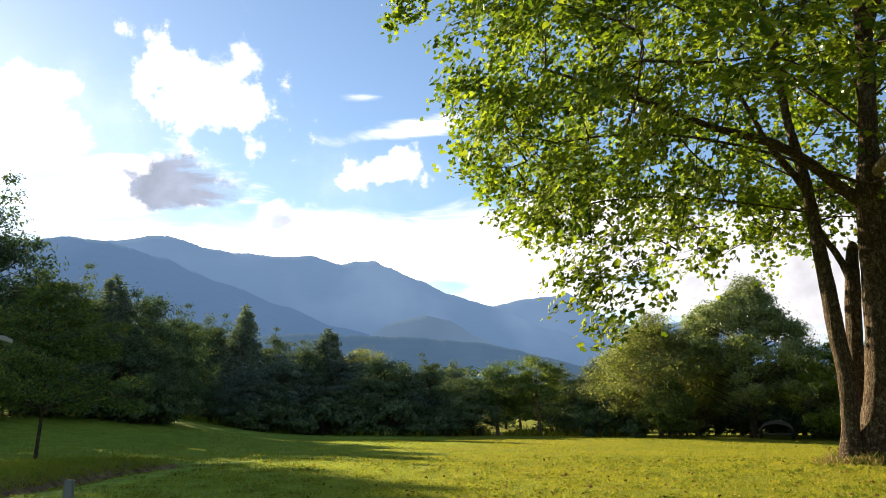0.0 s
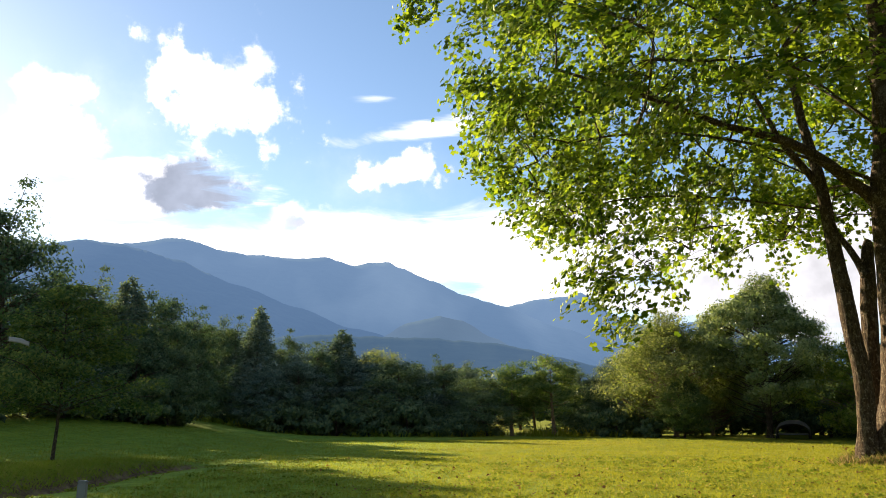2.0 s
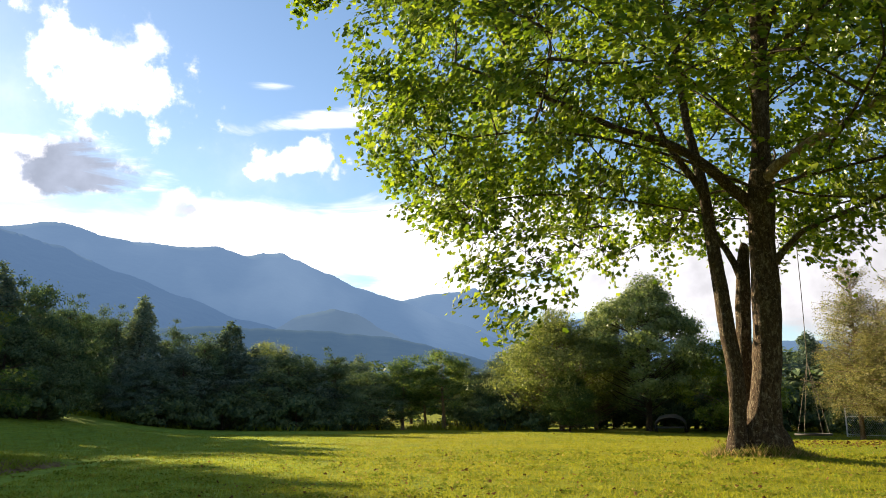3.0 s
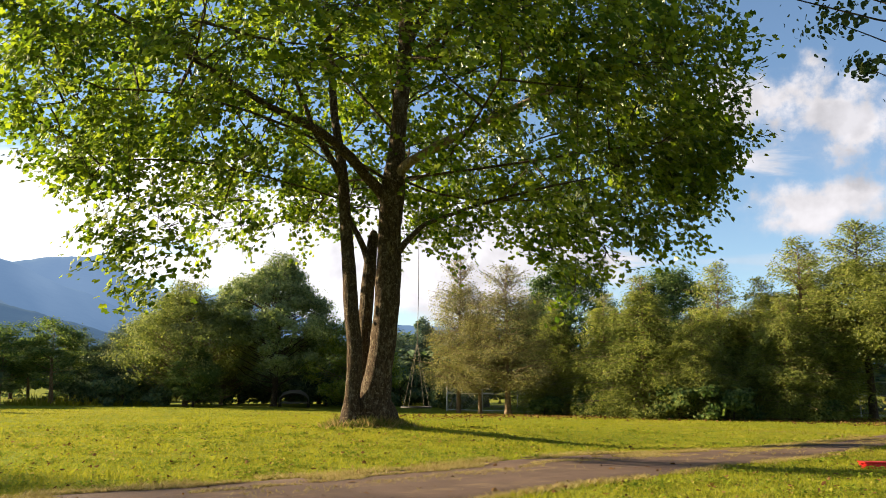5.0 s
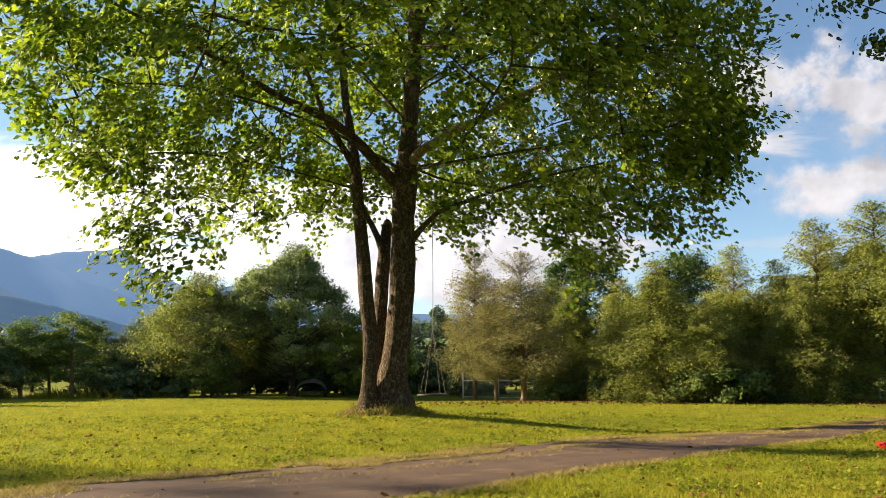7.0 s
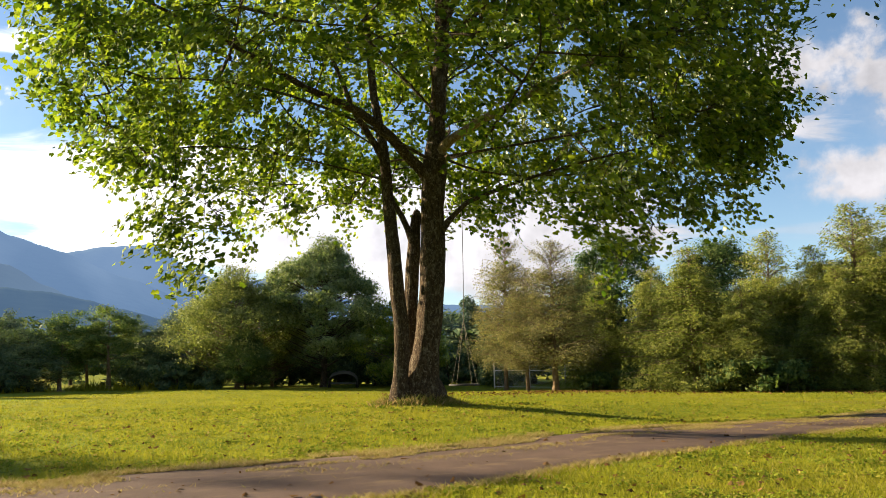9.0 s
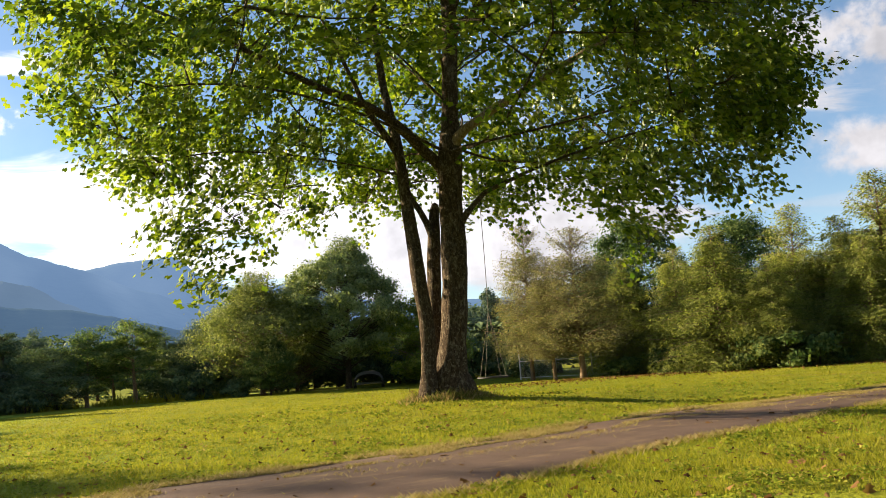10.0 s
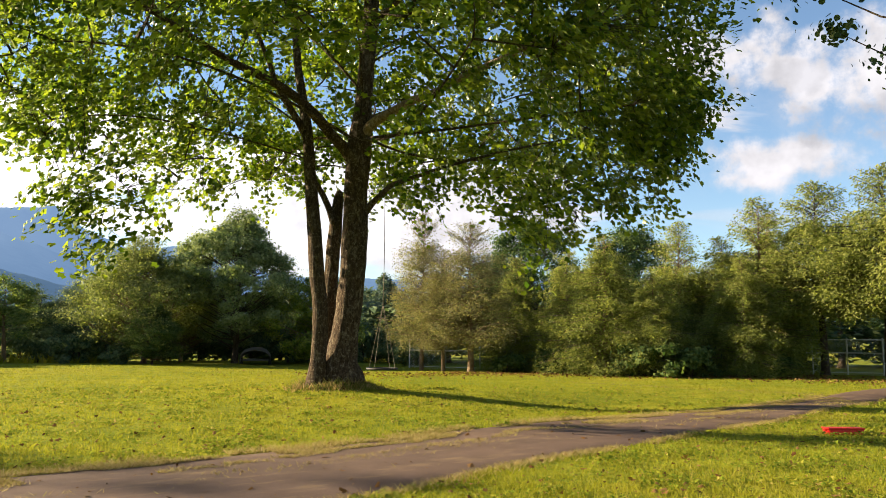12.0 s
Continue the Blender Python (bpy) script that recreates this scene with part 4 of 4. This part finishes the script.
for row in [
    # in the shade on the rising ground
    ("oak", -30.3, 52, 15.0, 4.4), ("oak", -33.5, 64, 15.0, 5.2), ("oak", -23.5, 76, 8.6, 4.4), ("oak", -20.6, 82, 7.2, 4.0), ("round", -17.6, 70, 4.2, 2.4), ("oak", -24.9, 60, 9.9, 3.2), ("pine", -22.6, 60, 9.3, 3.0), ("oak", -27.4, 60, 9.0, 3.4), ("round", -20.2, 60, 8.3, 3.2), ("oak", -18.4, 64, 7.6, 3.0), ("round", -22.0, 57, 5.4, 3.2), ("pine", -26.2, 56, 7.0, 3.0), ("round", -19.0, 58, 4.6, 2.6),
    ("ash", -16.6, 84, 6.9, 3.6), ("pine", -14.0, 74, 7.6, 3.2), ("oak", -15.6, 80, 7.0, 3.0), ("oak", -12.0, 78, 6.3, 2.8), ("oak", -17.8, 78, 7.2, 3.0), ("ash", -11.2, 70, 4.4, 3.6), ("round", -12.4, 68, 2.6, 3.4), ("ash", -9.6, 76, 5.2), ("pine", -8.2, 76, 6.1, 3.4), ("oak", -9.9, 72, 5.4, 2.6), ("ash", -13.6, 67, 3.6, 2.4),
    ("ash", -6.6, 74, 4.5, 4.4), ("willow", -5.3, 82, 4.8, 4.6), ("round", -4.2, 70, 4.0, 4.6), ("ash", -2.5, 72, 3.6, 3.6), ("oak", -0.9, 72, 4.5, 2.6), ("ash", 0.6, 76, 3.9, 2.8), ("round", 2.0, 66, 2.8, 3.4),
    ("palepine", 3.9, 66, 3.9, 2.2), ("palepine", 6.7, 65, 4.3, 2.4), ("palepine", 5.4, 70, 3.0, 1.8), ("oak", 8.7, 70, 3.7, 2.8), ("oak", 12.2, 70, 4.2, 2.8), ("ash", 10.7, 70, 4.0, 3.0), ("ash", 12.0, 68, 3.4, 3.0), ("round", 9.8, 66, 2.2, 2.6),
    # sunlit trees across the lawn
    ("willow", 14.9, 60, 7.3, 4.6), ("willow", 12.6, 70, 5.0, 3.6), ("layered", 20.9, 60, 9.4, 5.2), ("maple", 15.5, 57, 2.7, 1.9), ("willow", 17.4, 64, 6.9, 3.6), ("lime", 26.3, 58, 5.0, 3.0), ("maple", 24.0, 68, 3.8, 3.6), ("ash", 29.0, 72, 4.2, 4.0), ("pine", 31.2, 78, 5.0, 3.0),
    # the row by the fence
    ("cedar", 33.9, 50, 9.4, 2.8), ("cedar", 35.4, 49, 6.8, 2.6), ("cedar", 37.3, 48, 8.7, 4.0), ("maple", 41.6, 57, 9.2, 4.6), ("hemlock", 40.6, 53, 6.2, 3.4), ("hemlock", 46.8, 46, 7.8, 4.3), ("hemlock", 44.2, 50, 6.6, 3.6), ("maple", 48.8, 58, 8.4, 4.6), ("hemlock_b", 51.9, 49, 8.5, 3.6),
    ("hemlock", 50.0, 45, 5.0, 3.2), ("hemlock", 54.6, 49, 7.4, 3.8), ("hemlock_b", 57.0, 49, 9.9, 4.2), ("hemlock", 55.8, 46, 6.0, 3.2), ("hemlock_c", 60.6, 49, 10.6, 4.6), ("hemlock", 57.6, 52, 8.8, 3.2), ("hemlock_c", 64.4, 48, 11.4, 4.4), ("hemlock_c", 68.4, 43, 15.0, 4.0), ("hemlock_c", 72, 44, 12.0, 5),
    # out of view: oaks sunward, sized to shade the near lawn; others round about
    ("oak", -38.4, 53, 18.5, 5.0), ("oak", -46, 56, 13.0), ("deep", -60, 50, 12.0), ("deep", 82, 44, 13.0), ("deep", 96, 46, 13.0), ("deep", 115, 48, 13.0), ("deep", 140, 45, 13.0), ("deep", 165, 48, 12.0), ("deep", -170, 50, 12.0), ("deep", -145, 46, 12.0), ("deep", -120, 48, 13.0), ("deep", -95, 50, 13.0), ("deep", -76, 52, 13.0),
]:
    tree(*row)
rng = np.random.default_rng(8)
for az in np.arange(-32, 74, 3.6):
    d = rng.uniform(84, 100) if az < 32 else rng.uniform(66, 76)
    low = 3.4 if -16 < az < 13 else 4.6
    tree("deep", az + rng.uniform(-1, 1), d, low + rng.uniform(-2.2, 0.5) - 1.2 * (2 < az < 9), rng.uniform(4.2, 6))

# ---- single trees and things on the lawn ----
def sapling():
    x, y = -14.4, 29.0
    ob = conifer("dogwood_tree", 31, 6.4, 3.9, 1.5, 20000, 0.135, LEAF_DOGWOOD, BARK_DARK, 0.0, -0.16, 15, 0.5, 0.6, 0.5)
    ob.matrix_world = pose(x, y, ground_z(x, y), 0, 0, 40)
    return tagged(ob, "small shaded spreading tree with thin forked stem", "tree")


sapling()


def overhang():
    """The neighbouring tree whose boughs hang in from beyond the drive."""
    x, y = 24.5, 4.6
    ob = broadleaf("walnut_tree", 33, 19, 8.8, 10.4, 36000, 0.155, LEAF_DARK_HAZE, BARK, airy=0.6, squash=0.6, clumps=240, loose=0.055, shape=BROAD)
    ob.matrix_world = pose(x, y, ground_z(x, y), 0, 0, 120)
    return tagged(ob, "tall tree with dark boughs hanging over the drive", "tree")


overhang()


def blades(name, xy, heights, widths, rng, material, lean=0.35, lift=0.0):
    """Single grass blades as thin leaning triangles."""
    n = len(xy)
    z = np.array([ground_z(a, b) for a, b in xy])
    a = rng.uniform(0, 2 * math.pi, n)
    side = np.stack([np.cos(a), np.sin(a), np.zeros(n)], 1) * widths[:, None] * 0.5
    base = np.column_stack([xy, z - 0.01 + lift])
    b = rng.uniform(0, 2 * math.pi, n)
    top = base + np.stack([np.cos(b) * lean, np.sin(b) * lean, np.ones(n)], 1) * heights[:, None]
    V = np.stack([base - side, base + side, top], 1).reshape(-1, 3)
    return put(name, mesh_np(name, V, np.arange(3 * n).reshape(-1, 3), material))


def on_road(x, y):
    return near_edge(x) - 0.05 < y < far_edge(x) + 0.05


def meadow():
    rng = np.random.default_rng(40)
    az = radians(1) * rng.uniform(-33, 68, 340000)
    d = 8.5 * (58.0 / 8.5) ** rng.uniform(0, 1, len(az))
    x, y = d * np.sin(az), d * np.cos(az)
    keep = [not on_road(p, q) and not (13 < q < 29 and -0.5 < p - ditch_x(q) < 0.5) for p, q in zip(x, y)]
    xy = np.column_stack([x, y])[keep]
    d = d[keep]
    tall = 0.035 + 0.05 * rng.random(len(d)) ** 2
    tall *= 1 + 0.5 * np.array([noise.noise((a * 0.8, b * 0.8, 1)) for a, b in xy])
    low = np.array([0.3 if 13 < b < 29 and 0 < a - ditch_x(b) < 1.8 else 1.0 for a, b in xy])
    tall *= low
    ob = blades("lawn_grass", xy, tall, 0.005 + 0.0011 * d * rng.uniform(0.6, 1.2, len(d)), rng, GRASS, 0.6)
    tagged(ob, "short mown lawn grass, yellow-green in sun", "grass", kind="stuff")
    # clover and broad weeds in patches through the turf
    az = radians(1) * rng.uniform(-32, 68, 150000)
    d = 7.5 * 4.2 ** rng.uniform(0, 1, len(az))
    xy = np.column_stack([d * np.sin(az), d * np.cos(az)])
    thick = np.array([noise.noise((a * 1.1, b * 1.1, 12)) + 0.6 * noise.noise((a * 3.7, b * 3.7, 2)) for a, b in xy])
    ok = np.array([k > 0.22 and not on_road(a, b) for k, (a, b) in zip(thick, xy)])
    xy, d = xy[ok], d[ok]
    P = np.column_stack([xy, [ground_z(a, b) for a, b in xy]]) + (0, 0, 0.02) + rng.uniform(0, 0.05, (len(xy), 1)) * (0, 0, 1)
    V, Fc = flakes(P, rng.normal(0, 0.45, P.shape) + (0, 0, 1), (0.018 + 0.0022 * d) * rng.uniform(0.7, 1.5, len(d)), rng, 0.9)
    tagged(put("clover", mesh_np("clover", V, Fc, CLOVER)), "low clover and broad weeds patching the lawn", "weeds", kind="stuff")
    # dry fringe along both edges of the drive
    X = rng.uniform(-4, 27, 24000)
    side = rng.random(len(X)) < 0.62
    Y = np.array([far_edge(a) + 0.02 + abs(rng.normal(0, 0.26)) if s else near_edge(a) - abs(rng.normal(0, 0.16)) for a, s in zip(X, side)])
    ok = np.array([noise.noise((a * 0.6, 3.0 * s, 8)) > -0.18 for a, s in zip(X, side)])
    xy = np.column_stack([X, Y])[ok]
    ob = blades("dry_grass_fringe", xy, rng.uniform(0.03, 0.10, len(xy)), rng.uniform(0.010, 0.022, len(xy)), rng, DRY, 1.2, 0.02)
    tagged(ob, "dry straw-coloured grass fringing the drive", "grass", kind="stuff")
    # straw and weeds creeping over the far side of the drive
    X = rng.uniform(-2, 26, 60000)
    Y = np.array([far_edge(a) for a in X]) - np.abs(rng.normal(0, 0.7, len(X))) - 0.15
    ok = np.array([noise.noise((a * 0.55, b * 2.2, 21)) + 0.5 * noise.noise((a * 2.1, b * 5, 4)) > 0.10 for a, b in zip(X, Y)])
    xy = np.column_stack([X, Y])[ok]
    ob = blades("straw_litter", xy, rng.uniform(0.03, 0.07, len(xy)), rng.uniform(0.012, 0.026, len(xy)), rng, DRY, 1.3, 0.06)
    tagged(ob, "dry straw and weeds creeping over the asphalt drive", "grass", kind="stuff")
    # long grass about the sycamore's foot
    r, t = 0.6 + np.abs(rng.normal(0, 0.42, 5200)), rng.uniform(0, 2 * math.pi, 5200)
    xy = np.column_stack([TREE.x + r * np.cos(t) * 1.2, TREE.y + r * np.sin(t)])
    tuft = np.array([0.65 + 0.8 * noise.noise((a * 2.2, b * 2.2, 6)) for a, b in xy])
    ob = blades("rank_grass", xy, tuft * rng.uniform(0.10, 0.46, len(xy)) * np.exp(-((r - 0.6) / 1.0) ** 2), rng.uniform(0.02, 0.05, len(xy)), rng, RANK, 0.8)
    tagged(ob, "rank half-dry grass and weeds round the sycamore foot", "grass", kind="stuff")
    # ditch bank
    Y = rng.uniform(14, 28, 7000)
    X = np.array([ditch_x(b) for b in Y]) - 0.55 - np.abs(rng.normal(0, 1.6, len(Y)))
    ob = blades("bank_grass", np.column_stack([X, Y]), rng.uniform(0.05, 0.2, len(Y)), rng.uniform(0.02, 0.04, len(Y)), rng, GRASS, 0.8)
    tagged(ob, "straggling half-dry grass on the ditch bank", "grass", kind="stuff")
    # tall weeds and brambles before the wood
    az = radians(1) * rng.uniform(-20, 14, 4000)
    d = 66 + rng.uniform(-3, 6, len(az)) + 0.2 * np.degrees(-az)
    xy = np.column_stack([d * np.sin(az), d * np.cos(az)])
    clump = np.array([noise.noise((a * 0.35, b * 0.35, 5)) for a, b in xy])
    xy, clump = xy[clump > -0.1], clump[clump > -0.1]
    ob = blades("meadow_weeds", xy, 0.35 + 1.1 * (clump + 0.1) * rng.uniform(0.5, 1.2, len(xy)), rng.uniform(0.08, 0.16, len(xy)), rng, GRASS, 0.5)
    tagged(ob, "tall rank weeds along the wood edge", "weeds", kind="stuff")


meadow()


def scatter_leaves():
    rng = np.random.default_rng(44)
    az = radians(1) * rng.uniform(-10, 68, 2400)
    d = 8 * 4.0 ** rng.uniform(0, 1, len(az))
    P = np.column_stack([d * np.sin(az), d * np.cos(az)])
    P = np.array([p for p in P if not on_road(*p) or rng.random() < 0.3])
    P = np.column_stack([P, [ground_z(a, b) + (0.075 if on_road(a, b) else 0.05) for a, b in P]])
    N = rng.normal(0, 0.35, P.shape) + (0, 0, 1)
    V, Fc = leaves(P, N, 0.035 + 0.08 * rng.random(len(P)) ** 3, LOBED, rng, 0.4)
    ob = put("fallen_leaves", mesh_np("fallen_leaves", V, Fc, LEAF_DEAD))
    tagged(ob, "scattered brown fallen leaves on lawn and drive", "leaves", kind="stuff")
    az = radians(1) * rng.normal(50, 10, 4000)
    d = 45.0 + 2.2 * np.sin(az * 9) + rng.normal(0, 2.4, len(az))
    P = np.column_stack([d * np.sin(az), d * np.cos(az)])
    P = np.column_stack([P, [ground_z(a, b) + 0.05 for a, b in P]])
    V, Fc = leaves(P, rng.normal(0, 0.5, P.shape) + (0, 0, 1), rng.uniform(0.06, 0.15, len(P)), LOBED, rng, 0.4)
    ob = put("leaf_litter", mesh_np("leaf_litter", V, Fc, LEAF_DEAD))
    tagged(ob, "orange-brown leaf litter along the hemlock row", "leaves", kind="stuff")


scatter_leaves()


def shrubs(name, spots, H, leaf, label, seed):
    """Low bushes: many stems from the root and a rough leafy mass."""
    first = None
    for k, (az, d, f) in enumerate(spots):
        x, y = d * math.sin(radians(az)), d * math.cos(radians(az))
        m = pose(x, y, ground_z(x, y) - 0.05, 0, 0, k * 77) @ Matrix.Diagonal((f, f, f * (0.85 + 0.3 * ((k * 7) % 5) / 4), 1))
        if first is None:
            first = broadleaf(name, seed, H, H * 0.75, 0.05, 2400, 0.22, leaf, BARK_DARK, airy=0.6, squash=0.5, clumps=36)
            ob = first
        else:
            ob = copy_thing(first, Matrix.Identity(4))
        ob.matrix_world = m
        tagged(ob, label, "bush", name + "s")


shrubs("rhododendron_bush", [(40.0, 48, 0.7), (43.2, 47, 0.8), (48.9, 44, 0.8), (50.6, 43.5, 1.0), (52.6, 44, 0.8), (57.6, 46, 0.7)], 2.0, LEAF_MID, "leafy evergreen bush under the hemlocks", 61)
shrubs("bramble_bush", [(-13.0, 66, 1.5), (-10.4, 66, 1.2), (-8.4, 67, 1.4), (-6.3, 66, 1.3), (-3.6, 66, 1.5), (-1.4, 65, 1.0), (0.4, 64, 0.9), (8.6, 66, 1.0), (11.0, 62, 1.3), (13.4, 58, 0.7), (-15.2, 70, 1.0), (-19.6, 57, 1.2), (-21, 56.5, 1.2), (-22.8, 57, 1.4), (-24.4, 58, 1.3), (-26.2, 57, 1.3), (-28, 55, 1.4), (-30, 54, 1.4), (-31.6, 50, 1.4), (24.6, 62, 1.3), (27.6, 62, 1.2), (16.6, 66, 1.5), (18.4, 67, 1.6), (20.2, 68, 1.6), (22.0, 67, 1.5), (23.4, 68, 1.6), (25.8, 68, 1.6), (29.6, 66, 1.5), (31.6, 66, 1.5), (33.4, 60, 1.2)], 1.9, LEAF_DARK_HAZE, "dark tangled bush at the wood edge", 62)


def box(bm, x0, x1, y0, y1, z0, z1, bevel=0.0):
    r = bmesh.ops.create_cube(bm, size=1.0, matrix=Matrix.Translation(((x0 + x1) / 2, (y0 + y1) / 2, (z0 + z1) / 2)) @ Matrix.Diagonal((x1 - x0, y1 - y0, z1 - z0, 1)))
    if bevel:
        es = list({e for v in r["verts"] for e in v.link_edges})
        bmesh.ops.bevel(bm, geom=es, offset=bevel, segments=2, affect="EDGES")
    return bm


def marker_post():
    ob = thing("marker_post", -3.15, 6.95, None, 12)
    part("post", box(bmesh.new(), -0.036, 0.036, -0.036, 0.036, -0.3, 0.985, 0.008), POST_GREY, ob)
    part("cap", box(bmesh.new(), -0.041, 0.041, -0.041, 0.041, 0.985, 1.005, 0.008), POST_GREY, ob)
    return tagged(ob, "square weathered grey marker post standing in grass", "post")


marker_post()


def red_box():
    """A long red plastic trough lying in the grass."""
    ob = thing("red_trough", 15.97, 8.78, None, -33)
    g = 0.0
    part("body", box(bmesh.new(), -0.36, 0.36, -0.13, 0.13, g, 0.105, 0.025), RED_PLASTIC, ob)
    part("rim", box(bmesh.new(), -0.38, 0.38, -0.15, 0.15, 0.105, 0.13, 0.01), RED_PLASTIC, ob)
    for x in (-0.37, 0.37):
        part("handle", box(bmesh.new(), x - 0.03, x + 0.03, -0.06, 0.06, 0.075, 0.10, 0.008), RED_PLASTIC, ob)
    return tagged(ob, "long low red plastic trough lying on the grass", "trough")


red_box()


def swing():
    """A saucer swing on a single rope from a high bough."""
    x, y = 15.0, 24.9
    ob = thing("saucer_swing", x, y, 0)
    seat = 0.78
    bm = bmesh.new()
    bmesh.ops.create_cone(bm, cap_ends=True, segments=32, radius1=0.50, radius2=0.50, depth=0.02, matrix=Matrix.Translation((0, 0, seat)))
    part("seat", bm, BLACK_WEB, ob, "black webbed round seat")
    ring = [(0.54 * math.cos(t), 0.54 * math.sin(t), seat + 0.01, 0.035) for t in np.linspace(0, 2 * math.pi, 33)]
    put("rim", tube_mesh("rim", [ring], BLACK_WEB, 8), ob)
    for k in range(4):
        t = k * math.pi / 2 + 0.5
        ln = [(0.54 * math.cos(t) * (1 - s), 0.54 * math.sin(t) * (1 - s), seat + 0.03 + 2.3 * s, 0.009) for s in (0, 0.33, 0.66, 1)]
        put("cord", tube_mesh("cord", [ln], ROPE, 5), ob)
    put("rope", tube_mesh("rope", [[(0.02 * math.sin(s * 4), 0, seat + 2.3 + s * 5.4, 0.012) for s in np.linspace(0, 1, 9)]], ROPE, 6), ob)
    return tagged(ob, "black round saucer swing hanging by one long rope", "swing")


swing()


def tarp_canopy():
    """A sagging tarpaulin canopy, with a made-up small trailer added beneath."""
    az, d = 22.3, 58
    x, y = d * math.sin(radians(az)), d * math.cos(radians(az))
    ob = thing("covered_trailer", x, y, None, 66)
    ob.scale = (1.0, 1.2, 0.85)
    P, n, k = [], 13, 9
    prof = [(-0.85, 0.35), (-0.82, 0.9), (-0.62, 1.25), (-0.3, 1.42), (0, 1.47), (0.3, 1.42), (0.62, 1.25), (0.82, 0.9), (0.85, 0.35)]
    for i in range(n):
        s = i / (n - 1)
        f = 0.80 + 0.2 * math.sin(math.pi * min(1, s * 1.3)) - 0.12 * math.sin(s * 12) ** 2
        for a, b in prof:
            P.append((-1.3 + 2.6 * s, a * (0.9 + 0.1 * f), b * f + 0.05 * noise.noise((s * 5, a * 3, 1))))
    i, j = np.meshgrid(np.arange(n - 1), np.arange(k - 1), indexing="ij")
    a = i * k + j
    me = mesh_np("tarp", P, np.stack([a, a + 1, a + k + 1, a + k], -1).reshape(-1, 4), TARP)
    t = put("tarp", shade_smooth(me), ob, "grey-green sagging tarpaulin")
    mod = t.modifiers.new("thick", "SOLIDIFY")
    mod.thickness = 0.02
    part("chassis", box(bmesh.new(), -1.35, 1.35, -0.75, 0.75, 0.34, 0.46, 0.02), DARK_METAL, ob)
    part("drawbar", box(bmesh.new(), 1.35, 2.2, -0.04, 0.04, 0.36, 0.44, 0.01), DARK_METAL, ob)
    for sy in (-0.82, 0.82):
        bm = bmesh.new()
        bmesh.ops.create_cone(bm, cap_ends=True, segments=20, radius1=0.3, radius2=0.3, depth=0.18, matrix=pose(-0.1, sy, 0.3, 90, 0, 0))
        part("wheel", bm, BLACK_WEB, ob)
    return tagged(ob, "grey-green tarpaulin canopy over a made-up trailer by the trees", "trailer")


tarp_canopy()


def fence():
    """A wire fence of steel posts and rails along the wood edge."""
    run = [(33.0, 56), (38, 53.5), (43, 52), (48, 51), (53, 51), (58, 51.5), (62, 51.5), (66, 51.5), (71, 53)]
    P = []
    for (a0, d0), (a1, d1) in zip(run, run[1:]):
        for s in (0, 0.5):
            a, d = a0 + (a1 - a0) * s, d0 + (d1 - d0) * s
            P.append((d * math.sin(radians(a)), d * math.cos(radians(a))))
    ob = thing("wire_fence", P[0][0], P[0][1], 0)
    o = Vector((P[0][0], P[0][1], 0))
    W3 = [Vector((x, y, ground_z(x, y))) - o for x, y in P]
    for w in W3:
        put("post", tube_mesh("post", [[(w.x, w.y, w.z - 0.2, 0.045), (w.x, w.y, w.z + 2.1, 0.045)]], GALVANISED, 8), ob)
    for a, b in zip(W3, W3[1:]):
        for h, r in ((2.0, 0.03), (1.25, 0.03), (0.15, 0.02)):
            put("rail", tube_mesh("rail", [[(a.x, a.y, a.z + h, r), (b.x, b.y, b.z + h, r)]], GALVANISED, 6), ob)
        lines = []
        n = 24
        for k in range(-12, n):
            for sgn in (0, 1):
                s0, s1 = k / n, (k + 12) / n
                p, q = max(0, s0), min(1, s1)
                h0, h1 = 2.0 * (p - s0) / (s1 - s0), 2.0 * (q - s0) / (s1 - s0)
                if sgn:
                    h0, h1 = 2.0 - h0, 2.0 - h1
                A, B = a.lerp(b, p), a.lerp(b, q)
                lines.append([(A.x, A.y, A.z + h0, 0.004), (B.x, B.y, B.z + h1, 0.004)])
        put("wire_mesh", tube_mesh("wire_mesh", lines, GALVANISED, 3), ob)
    return tagged(ob, "tall galvanised wire fence with steel posts and rails", "fence")


fence()


def hung_cloth():
    """A pale cloth thrown over a bough of the small tree."""
    az, d = -29.0, 26.2
    ob = thing("hung_cloth", d * math.sin(radians(az)), d * math.cos(radians(az)), 3.72, 25)
    ob.scale = (0.45, 0.45, 0.45)
    P, n, k = [], 14, 9
    for i in range(n):
        s = i / (n - 1)
        for j in range(k):
            t = j / (k - 1) * 2 - 1
            P.append((-0.6 + 1.2 * s, 0.22 * t + 0.04 * math.sin(s * 9), 0.30 - 0.28 * s * s - 0.30 * abs(t) ** 1.6 + 0.04 * noise.noise((s * 6, t * 3, 2))))
    i, j = np.meshgrid(np.arange(n - 1), np.arange(k - 1), indexing="ij")
    a = i * k + j
    ob2 = put("cloth", shade_smooth(mesh_np("cloth", P, np.stack([a, a + 1, a + k + 1, a + k], -1).reshape(-1, 4), GREY_WOOD)), ob)
    ob2.modifiers.new("thick", "SOLIDIFY").thickness = 0.015
    put("bough", tube_mesh("bough", [[(-1.2, 0, 0.1, 0.03), (0, 0, 0.2, 0.025), (1.2, 0, -0.1, 0.02), (2.2, 0.1, -0.9, 0.03)]], BARK_DARK, 6), ob)
    return tagged(ob, "pale grey cloth hung over a low bough", "cloth")


hung_cloth()
